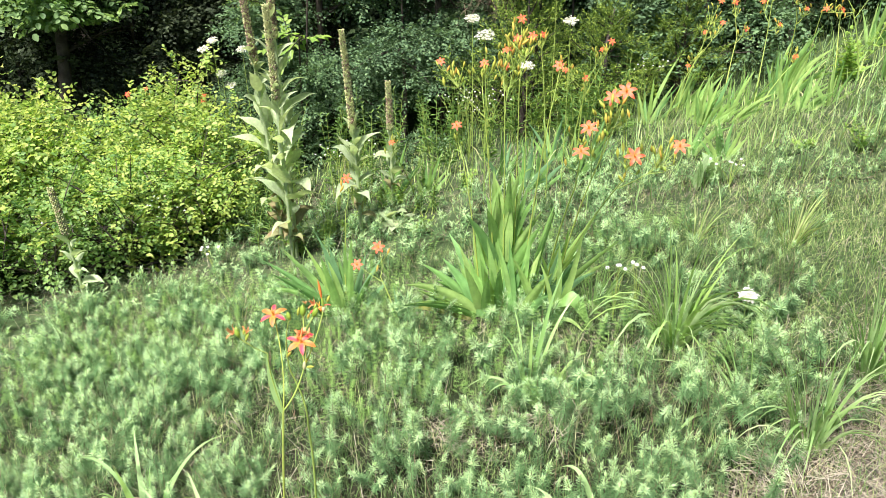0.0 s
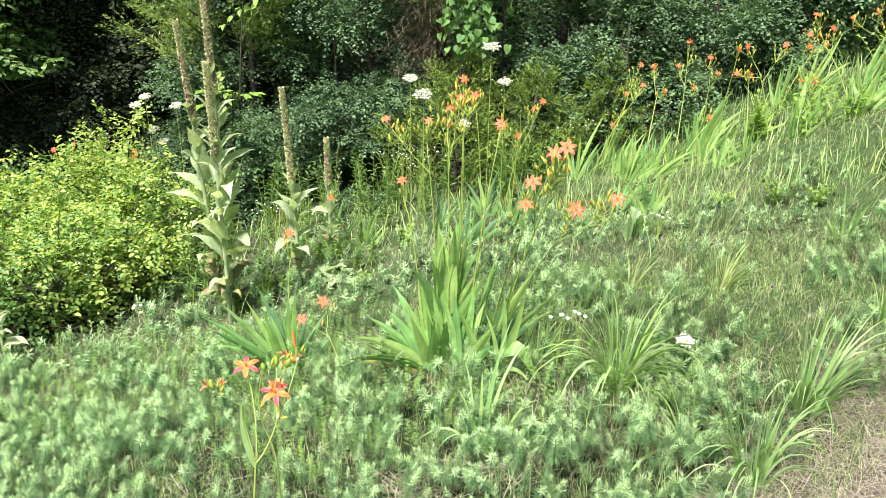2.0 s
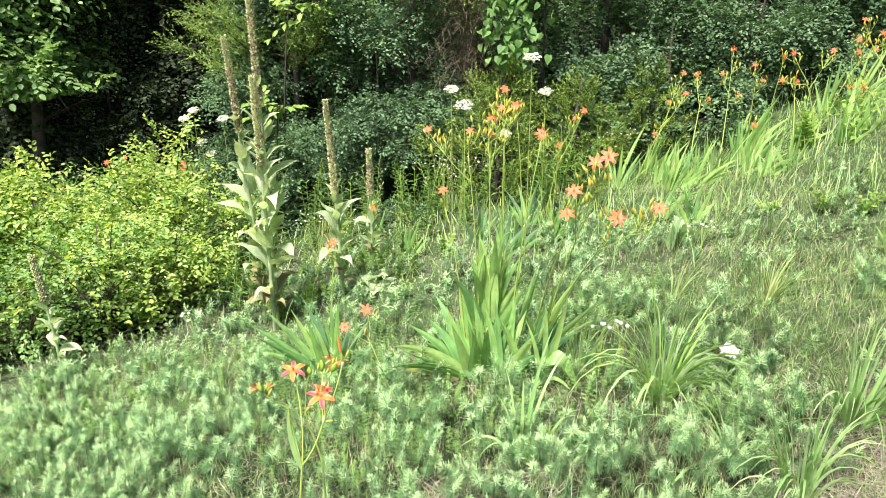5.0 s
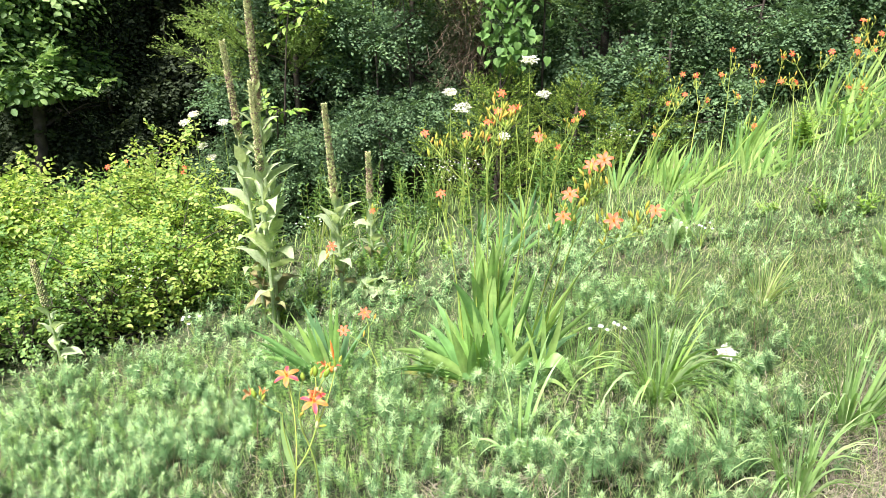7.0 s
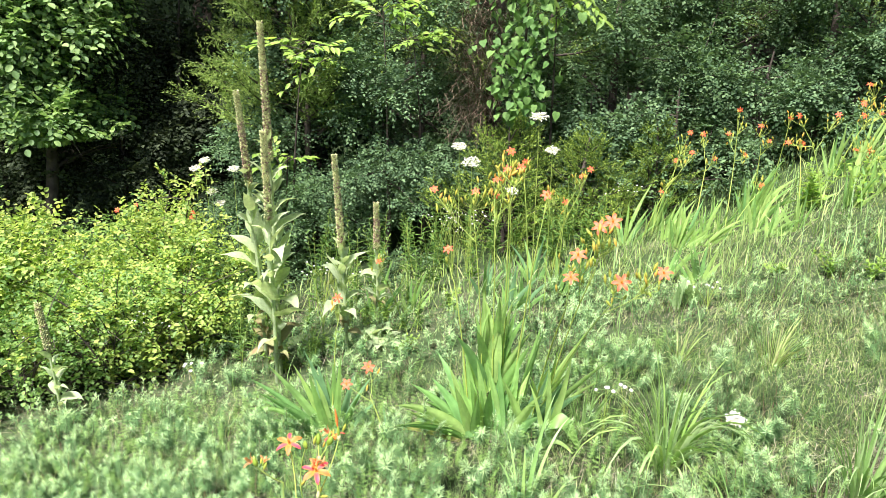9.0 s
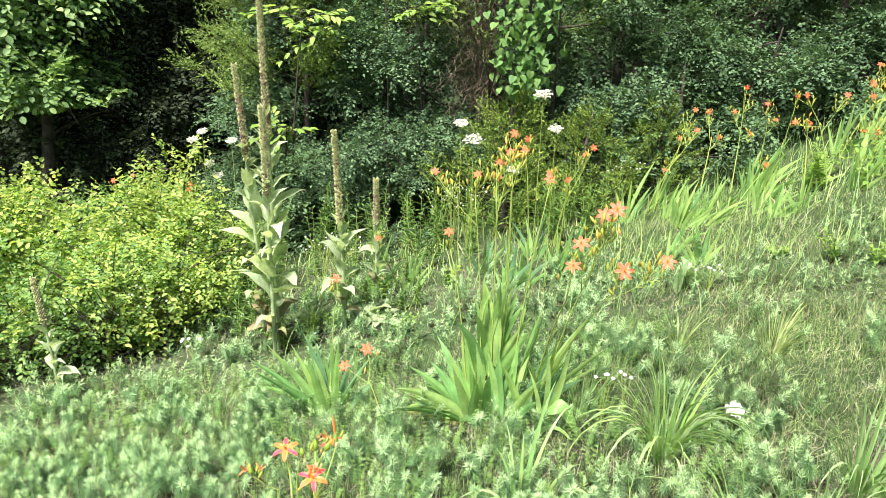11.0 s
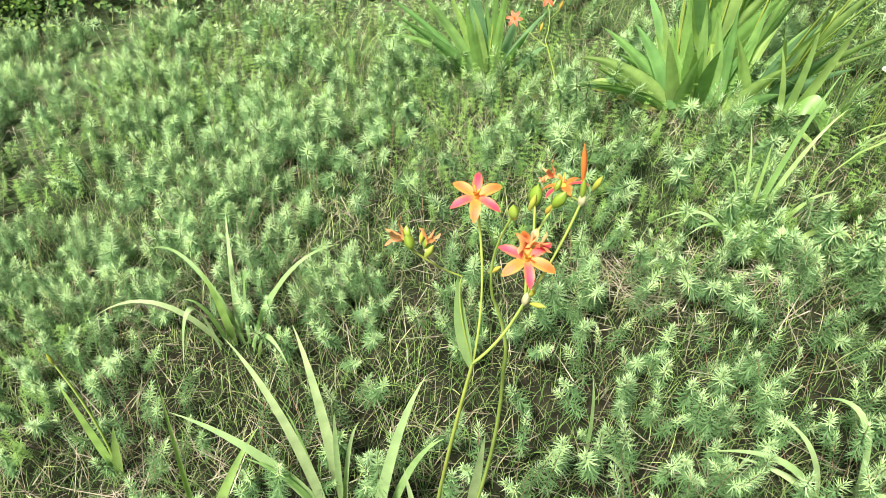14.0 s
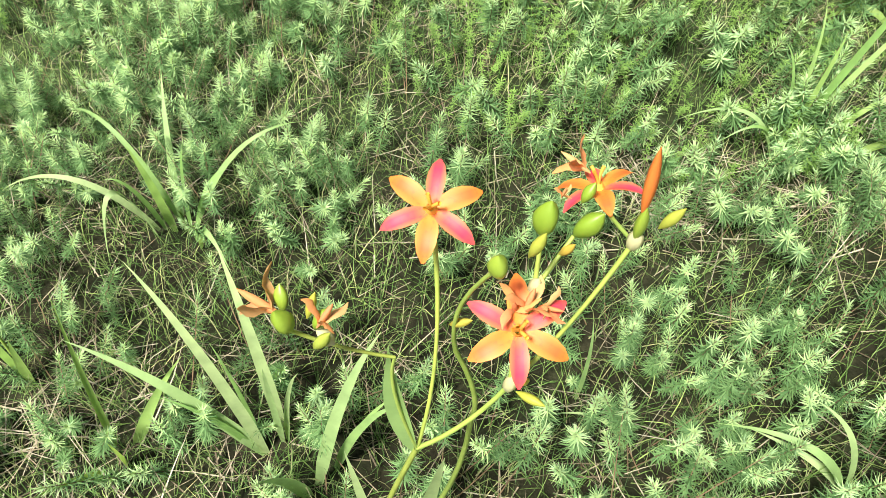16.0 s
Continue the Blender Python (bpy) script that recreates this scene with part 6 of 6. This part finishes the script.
tagged(new("bedstraw", mesh_of("bedstraw", bv, bf, BEDSTRAW)), "small yellow-green bedstraw between the spurge", "ground cover", "", "stuff")

# fine grass through the spurge and thicker on the bank
n = 98000
fx, fy = gen.uniform(-2.9, 3.6, n), 0.3 + 5.4 * gen.random(n) ** 0.9
right = np.clip((fx - 0.4) / 0.9, 0, 1)
dens = 0.22 + 0.78 * right
dens = dens * np.clip(0.75 + 1.3 * patchy(fx, fy, 2.0, 5.0) + 1.5 * patchy(fx, fy, 6.0, 15.0), 0.28 + 0.3 * right, 1.0) * np.where(track_side(fx, fy) > 0.0, 0.42, 1.0) * np.where((fx < -1.7) & (fy > 3.6), 0.25, 1)
keep = gen.random(n) < dens
fx, fy, right = fx[keep], fy[keep], right[keep]
m = len(fx)
ln = gen.uniform(0.045, 0.12, m)
gv, gf = many_blades(np.stack([fx, fy, ground_z(fx, fy) - 0.004], 1), gen.uniform(0, 6.28, m), np.abs(gen.normal(0.6, 0.42, m)), ln, gen.uniform(0.0008, 0.0019, m), gen.uniform(0.3, 2.6, m), 3)
tagged(new("fine_grass", mesh_of("fine_grass", gv, gf, FINE_GRASS)), "fine green and straw-coloured grass over the bank", "grass", "", "stuff")

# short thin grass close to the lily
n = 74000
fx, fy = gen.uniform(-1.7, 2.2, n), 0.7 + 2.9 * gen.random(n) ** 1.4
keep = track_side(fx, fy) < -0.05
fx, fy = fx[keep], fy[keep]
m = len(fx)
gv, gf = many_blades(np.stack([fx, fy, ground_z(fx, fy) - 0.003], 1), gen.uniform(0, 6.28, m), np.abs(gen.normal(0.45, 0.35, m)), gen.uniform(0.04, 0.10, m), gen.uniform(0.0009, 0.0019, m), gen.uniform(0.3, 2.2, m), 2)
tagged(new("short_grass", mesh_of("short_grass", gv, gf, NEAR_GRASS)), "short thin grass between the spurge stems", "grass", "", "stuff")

# taller grass along the crest and before the wood
n = 3400
fx, fy = gen.uniform(-1.2, 4.4, n), gen.uniform(3.6, 6.2, n)
keep = gen.random(n) < np.clip(0.25 + (fx - 0.2) * 0.45, 0.18, 1.0)
fx, fy = fx[keep], fy[keep]
m = len(fx)
gv, gf = many_blades(np.stack([fx, fy, ground_z(fx, fy) - 0.004], 1), gen.normal(0.0, 1.4, m), np.abs(gen.normal(0.25, 0.2, m)), gen.uniform(0.12, 0.30, m), gen.uniform(0.002, 0.005, m), gen.uniform(0.2, 1.3, m), 4)
tagged(new("tall_grass", mesh_of("tall_grass", gv, gf, BLADE)), "tall bright grass along the crest of the bank", "grass", "", "stuff")

# dry straw and twigs on the soil
n = 42000
fx, fy = gen.uniform(-2.8, 3.2, n), 0.3 + 5.0 * gen.random(n)
keep = gen.random(n) < np.clip(0.65 + 1.2 * patchy(fx, fy, 1.8, 12.0) + 0.9 * (track_side(fx, fy) > -0.33), 0.2, 1.0)
fx, fy = fx[keep], fy[keep]
ex, ey = gen.uniform(0.6, 2.0, 16000), gen.uniform(1.2, 2.5, 16000)
edge = np.abs(track_side(ex, ey) + 0.02) < 0.36
fx, fy = np.r_[fx, ex[edge]], np.r_[fy, ey[edge]]
for hx, hy, hr, hn in BARE:
    fx, fy = np.r_[fx, gen.normal(hx, hr, hn)], np.r_[fy, gen.normal(hy, hr * 0.8, hn)]
m = len(fx)
gv, gf = many_blades(np.stack([fx, fy, ground_z(fx, fy) + gen.uniform(0.002, 0.03, m)], 1), gen.uniform(0, 6.28, m), gen.normal(1.5, 0.22, m), gen.uniform(0.03, 0.15, m), gen.uniform(0.0009, 0.0024, m), gen.normal(0, 0.5, m), 2)
tagged(new("straw_litter", mesh_of("straw_litter", gv, gf, STRAW)), "dry straw and thin twigs lying on the soil", "litter", "", "stuff")

# rough turf beyond the bank
n = 42000
fx, fy = gen.uniform(-9, 9, n), gen.uniform(-7, 6.2, n)
side = track_side(fx, fy)
near_bank = (((fx + 0.3) / np.where(fx < -0.3, 2.2, 3.2)) ** 2 + ((fy - 2.7) / 1.9) ** 2 < 1.0) & (side < 0.1)
keep = ~near_bank & ~((side > 0.0) & (side < 2.75) & (gen.random(n) < 0.93)) & (np.hypot(fx, fy - 1) < 8.5) & ~((fx < -1.3) & (fx > -4.5) & (fy > 2.9))
fx, fy = np.r_[fx[keep], gen.uniform(-2.4, 0.5, 9000)], np.r_[fy[keep], gen.uniform(-1.6, 0.5, 9000)]
keep = (fy < -1.6) | (fx < -2.4) | (fx > 0.5) | (fy > 0.5) | (track_side(fx, fy) < 0.1)
fx, fy = fx[keep], fy[keep]
m = len(fx)
gv, gf = many_blades(np.stack([fx, fy, ground_z(fx, fy) - 0.004], 1), gen.uniform(0, 6.28, m), np.abs(gen.normal(0.4, 0.3, m)), gen.uniform(0.08, 0.24, m), gen.uniform(0.004, 0.009, m), gen.uniform(0.3, 1.6, m), 2)
tagged(new("turf", mesh_of("turf", gv, gf, FINE_GRASS)), "rough green turf round the bank and along the track", "grass", "", "stuff")

# pebbles of the track
n = 2600
px, py = gen.uniform(0.3, 3.4, n), gen.uniform(-0.6, 3.0, n)
keep = track_side(px, py) + gen.normal(0, 0.10, n) > 0.02
px, py = px[keep], py[keep]
m = len(px)
r = 0.003 + 0.011 * gen.random(m) ** 2.5
octa = np.array([(1, 0, 0), (0.3, 0.9, 0.1), (-0.8, 0.5, 0), (-0.7, -0.6, 0.1), (0.4, -0.9, 0), (0.1, 0.0, 0.75), (0, 0, -0.6)])
jit = octa[None] * (0.75 + 0.5 * gen.random((m, 7, 3)))
pv = np.stack([px, py, ground_z(px, py) + r * 0.15], 1)[:, None] + jit * r[:, None, None]
ring = [(i, (i + 1) % 5) for i in range(5)]
pf = np.array([(a, b, 5) for a, b in ring] + [(b, a, 6) for a, b in ring])
tagged(new("pebbles", mesh_of("pebbles", pv.reshape(-1, 3), (np.arange(m)[:, None, None] * 7 + pf[None]).reshape(-1, 3), PEBBLE, None, False)), "loose pale pebbles of the gravel track", "gravel", "", "stuff")
